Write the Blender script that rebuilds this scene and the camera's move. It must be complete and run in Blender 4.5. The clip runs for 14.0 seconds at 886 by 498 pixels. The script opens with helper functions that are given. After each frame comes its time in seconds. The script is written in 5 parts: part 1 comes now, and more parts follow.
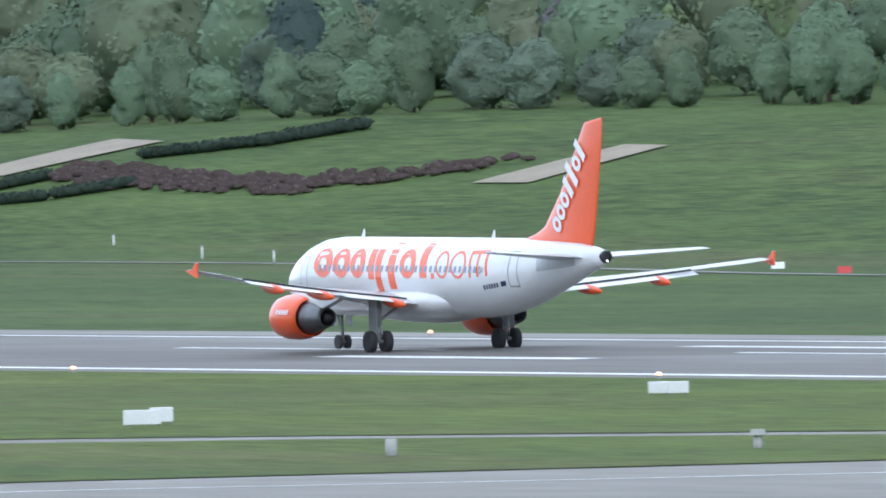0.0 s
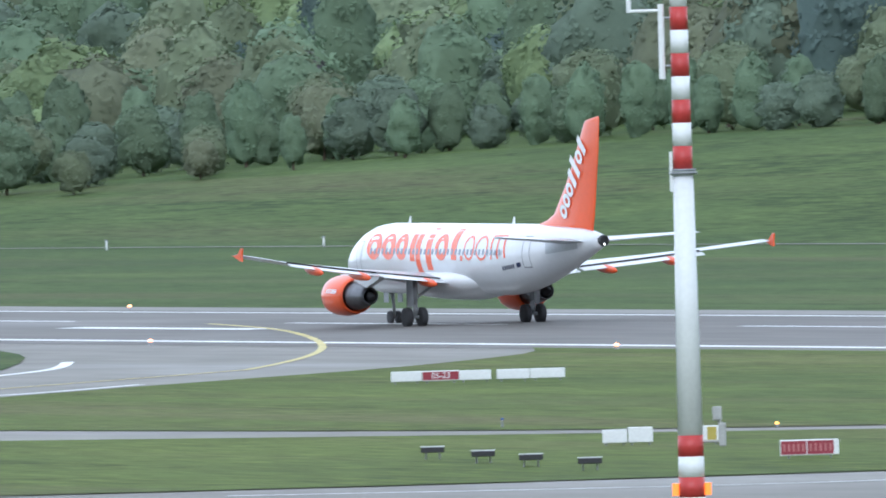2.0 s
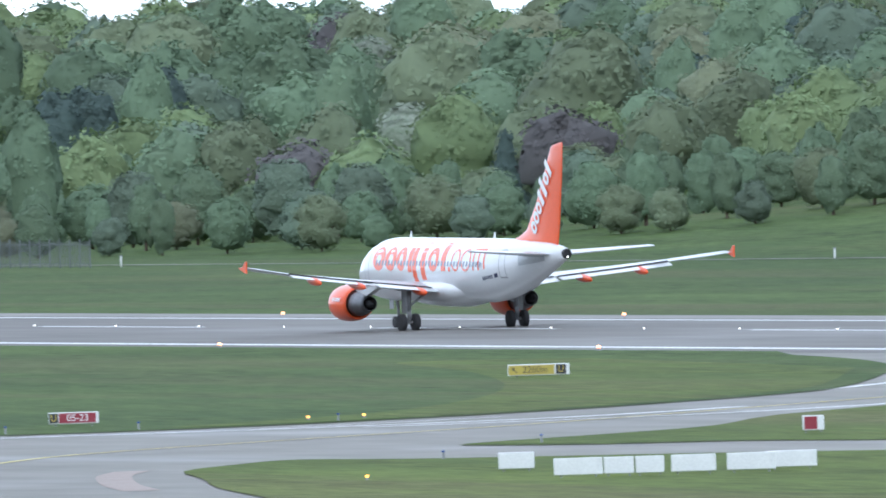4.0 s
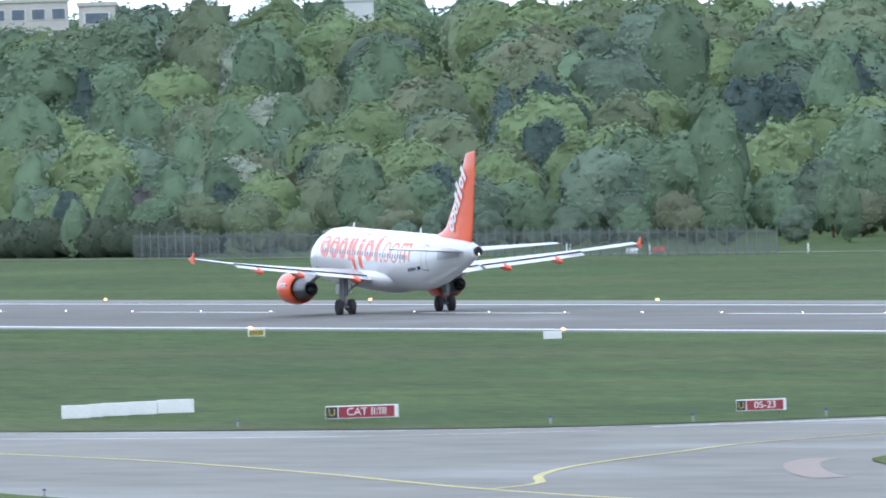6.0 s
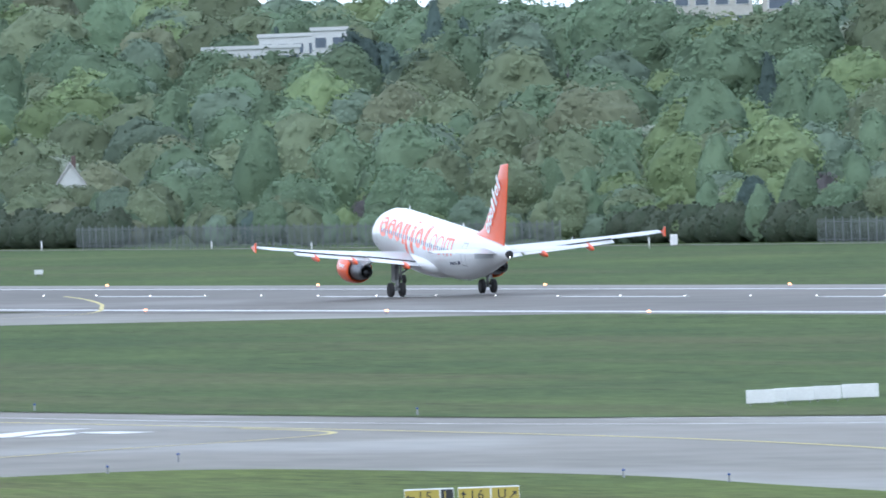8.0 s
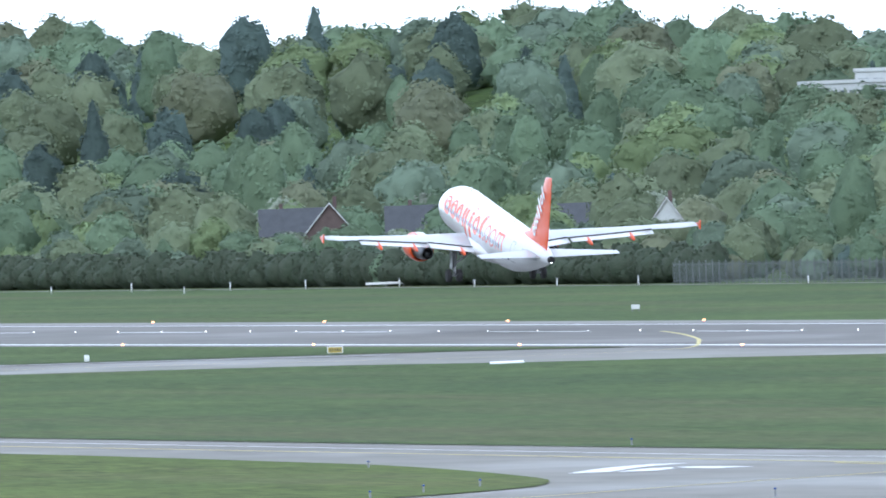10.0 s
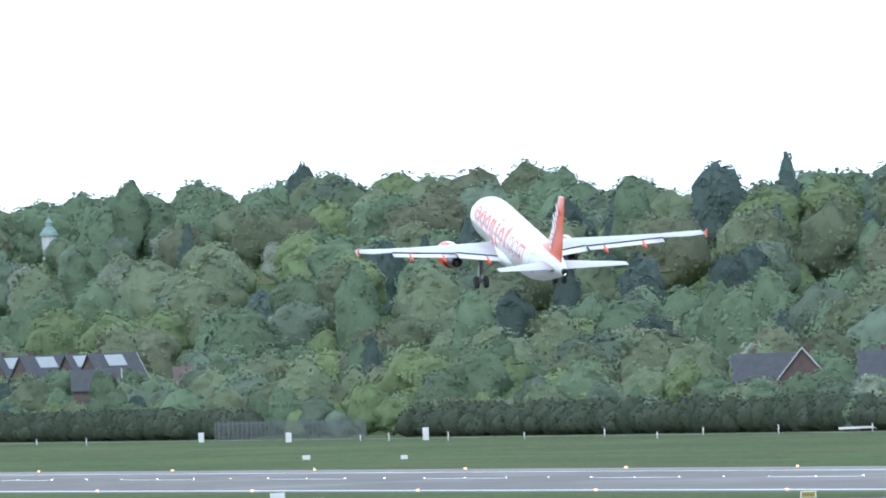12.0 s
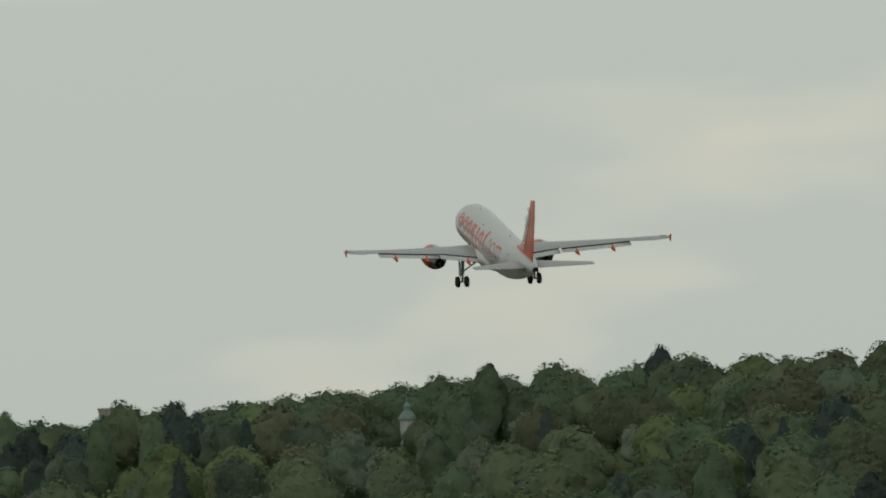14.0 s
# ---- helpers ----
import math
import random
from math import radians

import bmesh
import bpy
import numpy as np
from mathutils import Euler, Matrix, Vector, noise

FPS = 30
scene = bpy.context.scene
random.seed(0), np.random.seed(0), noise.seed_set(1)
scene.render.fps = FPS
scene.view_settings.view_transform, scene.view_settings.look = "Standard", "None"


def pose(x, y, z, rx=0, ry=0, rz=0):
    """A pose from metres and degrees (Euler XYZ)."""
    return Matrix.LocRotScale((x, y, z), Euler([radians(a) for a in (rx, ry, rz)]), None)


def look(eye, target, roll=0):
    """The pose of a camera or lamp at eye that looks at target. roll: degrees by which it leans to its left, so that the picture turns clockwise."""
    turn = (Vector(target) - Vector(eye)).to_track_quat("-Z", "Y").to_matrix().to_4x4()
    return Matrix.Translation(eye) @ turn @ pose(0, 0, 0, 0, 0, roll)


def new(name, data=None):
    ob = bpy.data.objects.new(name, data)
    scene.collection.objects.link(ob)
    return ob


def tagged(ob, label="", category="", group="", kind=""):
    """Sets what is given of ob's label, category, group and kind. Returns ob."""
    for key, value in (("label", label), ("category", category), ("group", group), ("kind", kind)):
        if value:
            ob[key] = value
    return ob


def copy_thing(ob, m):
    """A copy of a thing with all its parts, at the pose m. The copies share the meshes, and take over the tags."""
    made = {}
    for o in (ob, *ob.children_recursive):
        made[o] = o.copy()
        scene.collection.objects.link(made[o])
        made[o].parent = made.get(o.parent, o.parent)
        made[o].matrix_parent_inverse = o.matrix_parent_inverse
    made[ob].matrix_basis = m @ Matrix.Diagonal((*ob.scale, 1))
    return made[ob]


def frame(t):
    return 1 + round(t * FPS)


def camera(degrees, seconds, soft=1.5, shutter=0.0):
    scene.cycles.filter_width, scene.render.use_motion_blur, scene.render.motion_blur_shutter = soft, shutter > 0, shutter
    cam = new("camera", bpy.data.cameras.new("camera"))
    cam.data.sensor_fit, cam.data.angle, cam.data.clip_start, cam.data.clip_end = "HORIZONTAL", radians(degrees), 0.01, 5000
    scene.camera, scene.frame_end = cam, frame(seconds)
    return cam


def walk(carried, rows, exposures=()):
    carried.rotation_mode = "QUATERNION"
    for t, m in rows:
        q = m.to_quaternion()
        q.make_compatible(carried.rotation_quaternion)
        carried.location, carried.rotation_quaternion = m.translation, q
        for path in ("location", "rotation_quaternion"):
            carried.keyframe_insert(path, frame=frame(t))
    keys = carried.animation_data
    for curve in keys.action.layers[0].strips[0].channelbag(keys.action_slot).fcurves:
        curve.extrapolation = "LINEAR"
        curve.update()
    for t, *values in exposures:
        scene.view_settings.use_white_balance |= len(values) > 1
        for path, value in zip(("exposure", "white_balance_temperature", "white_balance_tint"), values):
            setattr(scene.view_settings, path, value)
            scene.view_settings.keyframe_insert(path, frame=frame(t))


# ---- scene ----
# A long-lens camera on a terrace beside an airfield. The runway runs along +Y at x = 458.
EYE = Vector((0, 0, 17.99))
cam = camera(2.7034, 14.0, soft=1.8, shutter=0.12)
# seconds, azimuth from +Y towards +X, elevation, roll (degrees)
PAN = [
    (0.0, 28.0431, -0.7312, 1.460),
    (0.5, 27.1859, -0.6883, 1.500),
    (1.0, 26.3673, -0.6830, 1.541),
    (1.5, 25.5460, -0.6823, 1.581),
    (2.0, 24.7948, -0.6984, 1.622),
    (2.2, 24.5415, -0.7333, 1.638),
    (4.3, 21.7799, -0.5463, 1.808),
    (4.5, 21.5509, -0.5269, 1.824),
    (5.0, 21.0533, -0.5541, 1.865),
    (5.5, 20.5674, -0.5788, 1.905),
    (6.0, 20.0513, -0.5633, 1.946),
    (6.5, 19.5072, -0.5568, 1.986),
    (7.0, 18.9749, -0.5849, 2.027),
    (7.5, 18.4620, -0.5783, 2.067),
    (8.0, 17.9627, -0.5367, 2.108),
    (8.5, 17.4399, -0.5038, 2.148),
    (9.0, 16.9617, -0.4580, 2.189),
    (9.2, 16.7932, -0.4475, 2.205),
    (11.3, 15.2017, -0.0660, 2.375),
    (11.5, 15.0736, 0.0111, 2.391),
    (12.0, 14.7240, 0.1386, 2.432),
    (12.5, 14.3280, 0.2171, 2.472),
    (13.0, 13.9576, 0.4102, 2.513),
    (13.5, 13.7971, 0.6065, 2.553),
    (14.0, 13.6569, 0.7448, 2.594)]


def aim(azimuth, elevation, roll):
    a, e = radians(azimuth), radians(elevation)
    return look(EYE, EYE + Vector((math.sin(a) * math.cos(e), math.cos(a) * math.cos(e), math.sin(e))) * 1000, -roll)


# seconds, stops, kelvin, tint
EXPOSURES = [(0, 0.22, 5520, 11), (9.2, 0.27, 5430, 12), (11.3, 0.36, 5430, 12), (12.1, 0.22, 5480, 11), (12.6, -0.4, 5900, 10), (13.0, -0.85, 6900, 5), (13.5, -1.35, 7000, 1), (14.0, -1.8, 7050, 1)]
walk(cam, [(t, aim(a, e, r)) for t, a, e, r in PAN], EXPOSURES)

# ---- world and sun: a bright overcast sky ----
SUN_EL, SUN_AZ = 32, 208
world = bpy.data.worlds.new("world")
scene.world = world
world.use_nodes = True
wn, wl = world.node_tree.nodes, world.node_tree.links
wn.clear()
sky = wn.new("ShaderNodeTexSky")
sky.sky_type, sky.sun_disc = "NISHITA", False
sky.sun_elevation, sky.sun_rotation = radians(SUN_EL), radians(SUN_AZ)
# long thin cloud banks; the cloud cover is brightest low over the far side of the field
sky_way = wn.new("ShaderNodeTexCoord")
banks = wn.new("ShaderNodeMapping")
banks.inputs["Scale"].default_value, banks.inputs["Rotation"].default_value = (1, 1, 3.2), (0, radians(9), 0)
wl.new(sky_way.outputs["Generated"], banks.inputs["Vector"])
cloud = wn.new("ShaderNodeTexNoise")
cloud.inputs["Scale"].default_value = 30
wl.new(banks.outputs["Vector"], cloud.inputs["Vector"])
toward = wn.new("ShaderNodeVectorMath")
toward.operation = "DOT_PRODUCT"
toward.inputs[1].default_value = (0.29, 0.95, 0.05)
wl.new(sky_way.outputs["Generated"], toward.inputs[0])
bright_side = wn.new("ShaderNodeMapRange")
bright_side.interpolation_type = "SMOOTHSTEP"
bright_side.inputs["From Min"].default_value, bright_side.inputs["From Max"].default_value = 0.0, 1.0
bright_side.inputs["To Min"].default_value, bright_side.inputs["To Max"].default_value = 0.95, 1.75
wl.new(toward.outputs["Value"], bright_side.inputs["Value"])
cloud.inputs["Detail"].default_value = 3
cloud_ramp = wn.new("ShaderNodeValToRGB")
cloud_ramp.color_ramp.elements[0].position, cloud_ramp.color_ramp.elements[0].color = 0.52, (8.0, 8.6, 9.0, 1)
cloud_ramp.color_ramp.elements[1].position, cloud_ramp.color_ramp.elements[1].color = 0.68, (10.2, 10.0, 9.6, 1)
wmix = wn.new("ShaderNodeMix")
wmix.data_type = "RGBA"
wmix.inputs["Factor"].default_value = 0.88
back = wn.new("ShaderNodeBackground")
back.inputs["Strength"].default_value = 0.125
wout = wn.new("ShaderNodeOutputWorld")
wl.new(cloud.outputs["Fac"], cloud_ramp.inputs["Fac"])
wl.new(sky.outputs["Color"], wmix.inputs["A"])
wl.new(cloud_ramp.outputs["Color"], wmix.inputs["B"])
glow = wn.new("ShaderNodeVectorMath")
glow.operation = "SCALE"
wl.new(wmix.outputs["Result"], glow.inputs[0])
wl.new(bright_side.outputs["Result"], glow.inputs["Scale"])
wl.new(glow.outputs["Vector"], back.inputs["Color"])
wl.new(back.outputs["Background"], wout.inputs["Surface"])
sun_data = bpy.data.lights.new("sun", "SUN")
sun_data.energy, sun_data.angle, sun_data.color = 1.1, radians(16), (1.0, 0.97, 0.92)
sun = new("sun", sun_data)
sa, se = radians(SUN_AZ), radians(SUN_EL)
sun.matrix_world = look(Vector((math.sin(sa) * math.cos(se), math.cos(sa) * math.cos(se), math.sin(se))) * 100, (0, 0, 0))


# ---- materials ----
def mat(name, color, rough=0.6, metal=0.0, var=0.25, scale=1.0, bump=0.0, bump_scale=None, coat=0.0, spec=0.5,
        color2=None, stretch=(1, 1, 1), per_object=0.0, island=0.0, emit=0.0, fine=8.0, leafy=0.0, damp=0.0, tone=""):
    """A procedural surface: two scales of colour variation, fine relief, an optional clear coat."""
    m = bpy.data.materials.new(name)
    m.use_nodes = True
    n, l = m.node_tree.nodes, m.node_tree.links
    b = n["Principled BSDF"]
    b.inputs["Roughness"].default_value, b.inputs["Metallic"].default_value = rough, metal
    b.inputs["Specular IOR Level"].default_value = spec
    b.inputs["Coat Weight"].default_value, b.inputs["Coat Roughness"].default_value = coat, 0.12
    geo = n.new("ShaderNodeTexCoord")
    mp = n.new("ShaderNodeMapping")
    mp.inputs["Scale"].default_value = stretch
    l.new(geo.outputs["Object"], mp.inputs["Vector"])
    big, small = n.new("ShaderNodeTexNoise"), n.new("ShaderNodeTexNoise")
    for tex, sc, det in ((big, scale, 4), (small, scale * fine, 5)):
        tex.inputs["Scale"].default_value, tex.inputs["Detail"].default_value = sc, det
        l.new(mp.outputs["Vector"], tex.inputs["Vector"])
    add = n.new("ShaderNodeMath")
    add.operation = "ADD"
    l.new(big.outputs["Fac"], add.inputs[0])
    l.new(small.outputs["Fac"], add.inputs[1])
    half = n.new("ShaderNodeMapRange")
    half.inputs["From Min"].default_value, half.inputs["From Max"].default_value = 0.7, 1.3
    l.new(add.outputs["Value"], half.inputs["Value"])
    mix = n.new("ShaderNodeMix")
    mix.data_type = "RGBA"
    c2 = color2 or tuple(c * (1 - var) for c in color)
    c1 = color if color2 else tuple(min(1, c * (1 + var * 0.5)) for c in color)
    mix.inputs["A"].default_value, mix.inputs["B"].default_value = (*c2, 1), (*c1, 1)
    l.new(half.outputs["Result"], mix.inputs["Factor"])
    out = mix.outputs["Result"]
    for kind, amount in (("object", per_object), ("island", island)):
        if not amount:
            continue
        src = n.new("ShaderNodeObjectInfo" if kind == "object" else "ShaderNodeNewGeometry")
        hsv = n.new("ShaderNodeHueSaturation")
        for key, lo, hi in (("Value", 1 - amount, 1 + amount), ("Hue", 0.5 - amount * 0.06, 0.5 + amount * 0.06)):
            rng = n.new("ShaderNodeMapRange")
            rng.inputs["To Min"].default_value, rng.inputs["To Max"].default_value = lo, hi
            l.new(src.outputs["Random" if kind == "object" else "Random Per Island"], rng.inputs["Value"])
            l.new(rng.outputs["Result"], hsv.inputs[key])
        l.new(out, hsv.inputs["Color"])
        out = hsv.outputs["Color"]
    if tone:
        # each tree of a joined mass has its own tone
        at = n.new("ShaderNodeAttribute")
        at.attribute_name = tone
        hs = n.new("ShaderNodeHueSaturation")
        l.new(at.outputs["Fac"], hs.inputs["Value"])
        l.new(out, hs.inputs["Color"])
        out = hs.outputs["Color"]
    l.new(out, b.inputs["Base Color"])
    if bump:
        bm = n.new("ShaderNodeBump")
        bm.inputs["Strength"].default_value, bm.inputs["Distance"].default_value = bump, bump_scale or 0.02
        l.new(small.outputs["Fac"], bm.inputs["Height"])
        l.new(bm.outputs["Normal"], b.inputs["Normal"])
    if damp:
        # damp stretches are smoother
        dn = n.new("ShaderNodeTexNoise")
        dn.inputs["Scale"].default_value, dn.inputs["Detail"].default_value = 0.035, 5
        dm = n.new("ShaderNodeMapping")
        dm.inputs["Scale"].default_value = (1.6, 0.5, 1)
        dr = n.new("ShaderNodeMapRange")
        dr.inputs["From Min"].default_value, dr.inputs["From Max"].default_value = 0.5, 0.64
        dr.inputs["To Min"].default_value, dr.inputs["To Max"].default_value = rough, rough - damp
        l.new(geo.outputs["Object"], dm.inputs["Vector"])
        l.new(dm.outputs["Vector"], dn.inputs["Vector"])
        l.new(dn.outputs["Fac"], dr.inputs["Value"])
        l.new(dr.outputs["Result"], b.inputs["Roughness"])
    if leafy:
        # light passing through the leaves
        thin = n.new("ShaderNodeBsdfTranslucent")
        l.new(out, thin.inputs["Color"])
        blend = n.new("ShaderNodeMixShader")
        blend.inputs["Fac"].default_value = leafy
        l.new(b.outputs["BSDF"], blend.inputs[1])
        l.new(thin.outputs["BSDF"], blend.inputs[2])
        l.new(blend.outputs["Shader"], n["Material Output"].inputs["Surface"])
    if emit:
        b.inputs["Emission Strength"].default_value = emit
        b.inputs["Emission Color"].default_value = (*color, 1)
    return m




def grass_mat(name, light, dark, dry, dry_amount):
    """Grass: broad patches, long mown streaks, small tussocks and dry blades."""
    m = bpy.data.materials.new(name)
    m.use_nodes = True
    n, l = m.node_tree.nodes, m.node_tree.links
    b = n["Principled BSDF"]
    b.inputs["Roughness"].default_value, b.inputs["Specular IOR Level"].default_value = 0.95, 0.08
    tc = n.new("ShaderNodeTexCoord")

    def tex(scale, stretch, detail, turn=0.0):
        mp = n.new("ShaderNodeMapping")
        mp.inputs["Scale"].default_value, mp.inputs["Rotation"].default_value = stretch, (0, 0, radians(turn))
        t = n.new("ShaderNodeTexNoise")
        t.inputs["Scale"].default_value, t.inputs["Detail"].default_value, t.inputs["Roughness"].default_value = scale, detail, 0.65
        l.new(tc.outputs["Object"], mp.inputs["Vector"])
        l.new(mp.outputs["Vector"], t.inputs["Vector"])
        return t.outputs["Fac"]

    def ramp(src, lo, hi):
        r = n.new("ShaderNodeMapRange")
        r.inputs["From Min"].default_value, r.inputs["From Max"].default_value = lo, hi
        l.new(src, r.inputs["Value"])
        return r.outputs["Result"]

    def mix(fac, a, c):
        x = n.new("ShaderNodeMix")
        x.data_type = "RGBA"
        l.new(fac, x.inputs["Factor"])
        for key, v in (("A", a), ("B", c)):
            if isinstance(v, tuple):
                x.inputs[key].default_value = (*v, 1)
            else:
                l.new(v, x.inputs[key])
        return x.outputs["Result"]
    patches = tex(0.022, (1, 0.6, 1), 3)
    streaks = tex(0.13, (1, 0.12, 1), 5)
    tussock = tex(0.9, (1, 0.16, 1), 6, 20)
    c1 = mix(ramp(patches, 0.36, 0.64), dark, light)
    darker = tuple(v * 0.62 for v in dark)
    c2 = mix(ramp(streaks, 0.4, 0.62), c1, mix(ramp(tussock, 0.35, 0.65), darker, light))
    amount = n.new("ShaderNodeMath")
    amount.operation = "MULTIPLY"
    amount.inputs[1].default_value = dry_amount
    l.new(ramp(tex(0.05, (1, 0.08, 1), 5), 0.5, 0.68), amount.inputs[0])
    c3 = mix(amount.outputs["Value"], c2, dry)
    blades = n.new("ShaderNodeMapRange")
    blades.inputs["From Min"].default_value, blades.inputs["From Max"].default_value = 0.3, 0.7
    blades.inputs["To Min"].default_value, blades.inputs["To Max"].default_value = 0.62, 1.38
    l.new(tex(2.6, (1, 0.1, 1), 5, -8), blades.inputs["Value"])
    hue = n.new("ShaderNodeHueSaturation")
    l.new(blades.outputs["Result"], hue.inputs["Value"])
    l.new(c3, hue.inputs["Color"])
    l.new(hue.outputs["Color"], b.inputs["Base Color"])
    bump = n.new("ShaderNodeBump")
    bump.inputs["Strength"].default_value, bump.inputs["Distance"].default_value = 0.5, 0.25
    l.new(tussock, bump.inputs["Height"])
    l.new(bump.outputs["Normal"], b.inputs["Normal"])
    return m


M_GRASS = grass_mat("meadow_grass", (0.09, 0.13, 0.04), (0.053, 0.087, 0.03), (0.112, 0.105, 0.054), 0.6)
M_MOWN = grass_mat("mown_grass", (0.124, 0.158, 0.038), (0.07, 0.104, 0.03), (0.135, 0.12, 0.058), 0.65)
M_RUNWAY = mat("runway_asphalt", (0.172, 0.16, 0.144), 0.75, color2=(0.115, 0.107, 0.097), scale=0.05, stretch=(1, 0.15, 1), spec=0.18, damp=0.15)
M_TAXI = mat("taxiway_concrete", (0.225, 0.21, 0.184), 0.75, color2=(0.155, 0.145, 0.125), scale=0.04, stretch=(1, 0.3, 1), spec=0.25, damp=0.2)
M_ROAD = mat("pale_service_road", (0.42, 0.41, 0.39), 0.8, var=0.2, scale=0.2)
M_SHOULDER = mat("dusty_shoulder", (0.215, 0.205, 0.185), 0.85, var=0.25, scale=0.1, stretch=(1, 0.2, 1))
# worn line paint; the same white also paints in sheen on the paving
M_LINE_AND_SHEEN = mat("worn_white_line", (0.8, 0.8, 0.78), 0.6, color2=(0.58, 0.58, 0.56), scale=0.3)
M_YELLOW_LINE = mat("worn_yellow_line", (0.6, 0.5, 0.16), 0.7, color2=(0.42, 0.36, 0.15), scale=0.3)
LEAF_COLOURS = [  # name, light, dark
    ("mid_green", (0.18, 0.25, 0.155), (0.155, 0.22, 0.14)), ("fresh_green", (0.23, 0.3, 0.145), (0.195, 0.258, 0.135)),
    ("dull_olive", (0.205, 0.25, 0.15), (0.178, 0.218, 0.138)), ("dark_needles", (0.105, 0.148, 0.13), (0.09, 0.126, 0.115)),
    ("copper", (0.155, 0.145, 0.145), (0.135, 0.13, 0.13)), ("blossom", (0.38, 0.41, 0.34), (0.19, 0.24, 0.16)),
    ("grey_green", (0.182, 0.24, 0.172), (0.157, 0.21, 0.155)), ("budding_brown", (0.215, 0.238, 0.15), (0.185, 0.207, 0.137))]
M_LEAF = [mat("leaf_" + n, a, 0.85, color2=b, scale=0.3, spec=0.12, per_object=0.16, island=0.13, leafy=0.2) for n, a, b in LEAF_COLOURS]
M_LEAF_FAR = [mat("woods_leaf_" + n, a, 0.85, color2=b, scale=0.12, spec=0.12, leafy=0.2, fine=14, tone="tone", island=0.09) for n, a, b in LEAF_COLOURS]
M_BARK = mat("bark", (0.12, 0.095, 0.07), 0.9, var=0.4, scale=2, bump=0.5, spec=0.2)
M_PAINT = mat("white_aircraft_paint", (0.7, 0.71, 0.72), 0.3, var=0.04, scale=0.4, coat=0.5)
M_GREYPAINT = mat("grey_wing_paint", (0.46, 0.48, 0.5), 0.35, var=0.1, scale=0.6, coat=0.3)
M_ORANGE = mat("orange_paint", (0.8, 0.1, 0.018), 0.35, var=0.06, scale=0.5, coat=0.4)
M_LETTER = mat("white_lettering", (0.8, 0.8, 0.8), 0.4, var=0.03, scale=1)
M_METAL = mat("dull_engine_metal", (0.2, 0.2, 0.21), 0.4, 0.9, var=0.3, scale=2)
M_DARK = mat("dark_opening", (0.02, 0.02, 0.022), 0.6, var=0.2, scale=1)
M_RUBBER = mat("tyre_rubber", (0.025, 0.025, 0.027), 0.8, var=0.2, scale=3)
M_STRUT = mat("gear_strut_grey", (0.27, 0.28, 0.29), 0.4, 0.3, var=0.15, scale=2)
M_GLASS = mat("cabin_window_glass", (0.2, 0.24, 0.3), 0.15, var=0.1, scale=2, spec=0.8)
M_TAIL_LAMP = mat("tail_lamp_glow", (1.0, 0.93, 0.82), 0.3, emit=4.0, var=0)
M_BARS = mat("dark_blue_marking", (0.02, 0.03, 0.08), 0.5, var=0.1, scale=2)


from mathutils.geometry import delaunay_2d_cdt


# ---- mesh helpers ----
def part(name, bm, material, parent=None, label=""):
    me = bpy.data.meshes.new(name)
    bm.to_mesh(me)
    bm.free()
    for m in material if isinstance(material, (list, tuple)) else [material]:
        me.materials.append(m)
    ob = new(name, me)
    if parent:
        ob.parent = parent
    if label:
        ob["label"] = label
    return ob


def smooth(ob):
    ob.data.polygons.foreach_set("use_smooth", [True] * len(ob.data.polygons))
    return ob


def box(bm, x, y, z, sx, sy, sz, bevel=0.0, m=None):
    """A box centred on x, y with its base at z."""
    vs = bmesh.ops.create_cube(bm, size=1, matrix=Matrix.Translation((x, y, z + sz / 2)) @ Matrix.Diagonal((sx, sy, sz, 1)))["verts"]
    if bevel:
        es = list({e for v in vs for e in v.link_edges})
        bmesh.ops.bevel(bm, geom=es, offset=bevel, segments=1, affect="EDGES")
    return vs


def tube(bm, a, b, ra, rb=None, n=12, caps=True):
    a, b = Vector(a), Vector(b)
    q = (b - a).to_track_quat("Z", "Y").to_matrix().to_4x4()
    return bmesh.ops.create_cone(bm, cap_ends=caps, segments=n, radius1=ra, radius2=ra if rb is None else rb, depth=(b - a).length,
                                 matrix=Matrix.Translation((a + b) / 2) @ q)["verts"]


def loft(bm, rings, closed=True, cap=True):
    """Joins rings of equally many points into a skin."""
    vr = [[bm.verts.new(p) for p in ring] for ring in rings]
    n = len(vr[0])
    for a, b in zip(vr, vr[1:]):
        for i in range(n if closed else n - 1):
            j = (i + 1) % n
            bm.faces.new((a[i], a[j], b[j], b[i]))
    if cap and closed:
        bm.faces.new(list(reversed(vr[0])))
        bm.faces.new(vr[-1])
    bmesh.ops.recalc_face_normals(bm, faces=bm.faces)
    return vr


def sheet(name, pts, z, material, label, category="ground"):
    """A level sheet with the given outline."""
    n = len(pts)
    co, _, faces, *_ = delaunay_2d_cdt([Vector(p) for p in pts], [(i, (i + 1) % n) for i in range(n)], [], 1, 1e-4)
    me = bpy.data.meshes.new(name)
    me.from_pydata([(p.x, p.y, z) for p in co], [], [tuple(f) for f in faces])
    me.materials.append(material)
    return tagged(new(name, me), label, category, kind="structure")


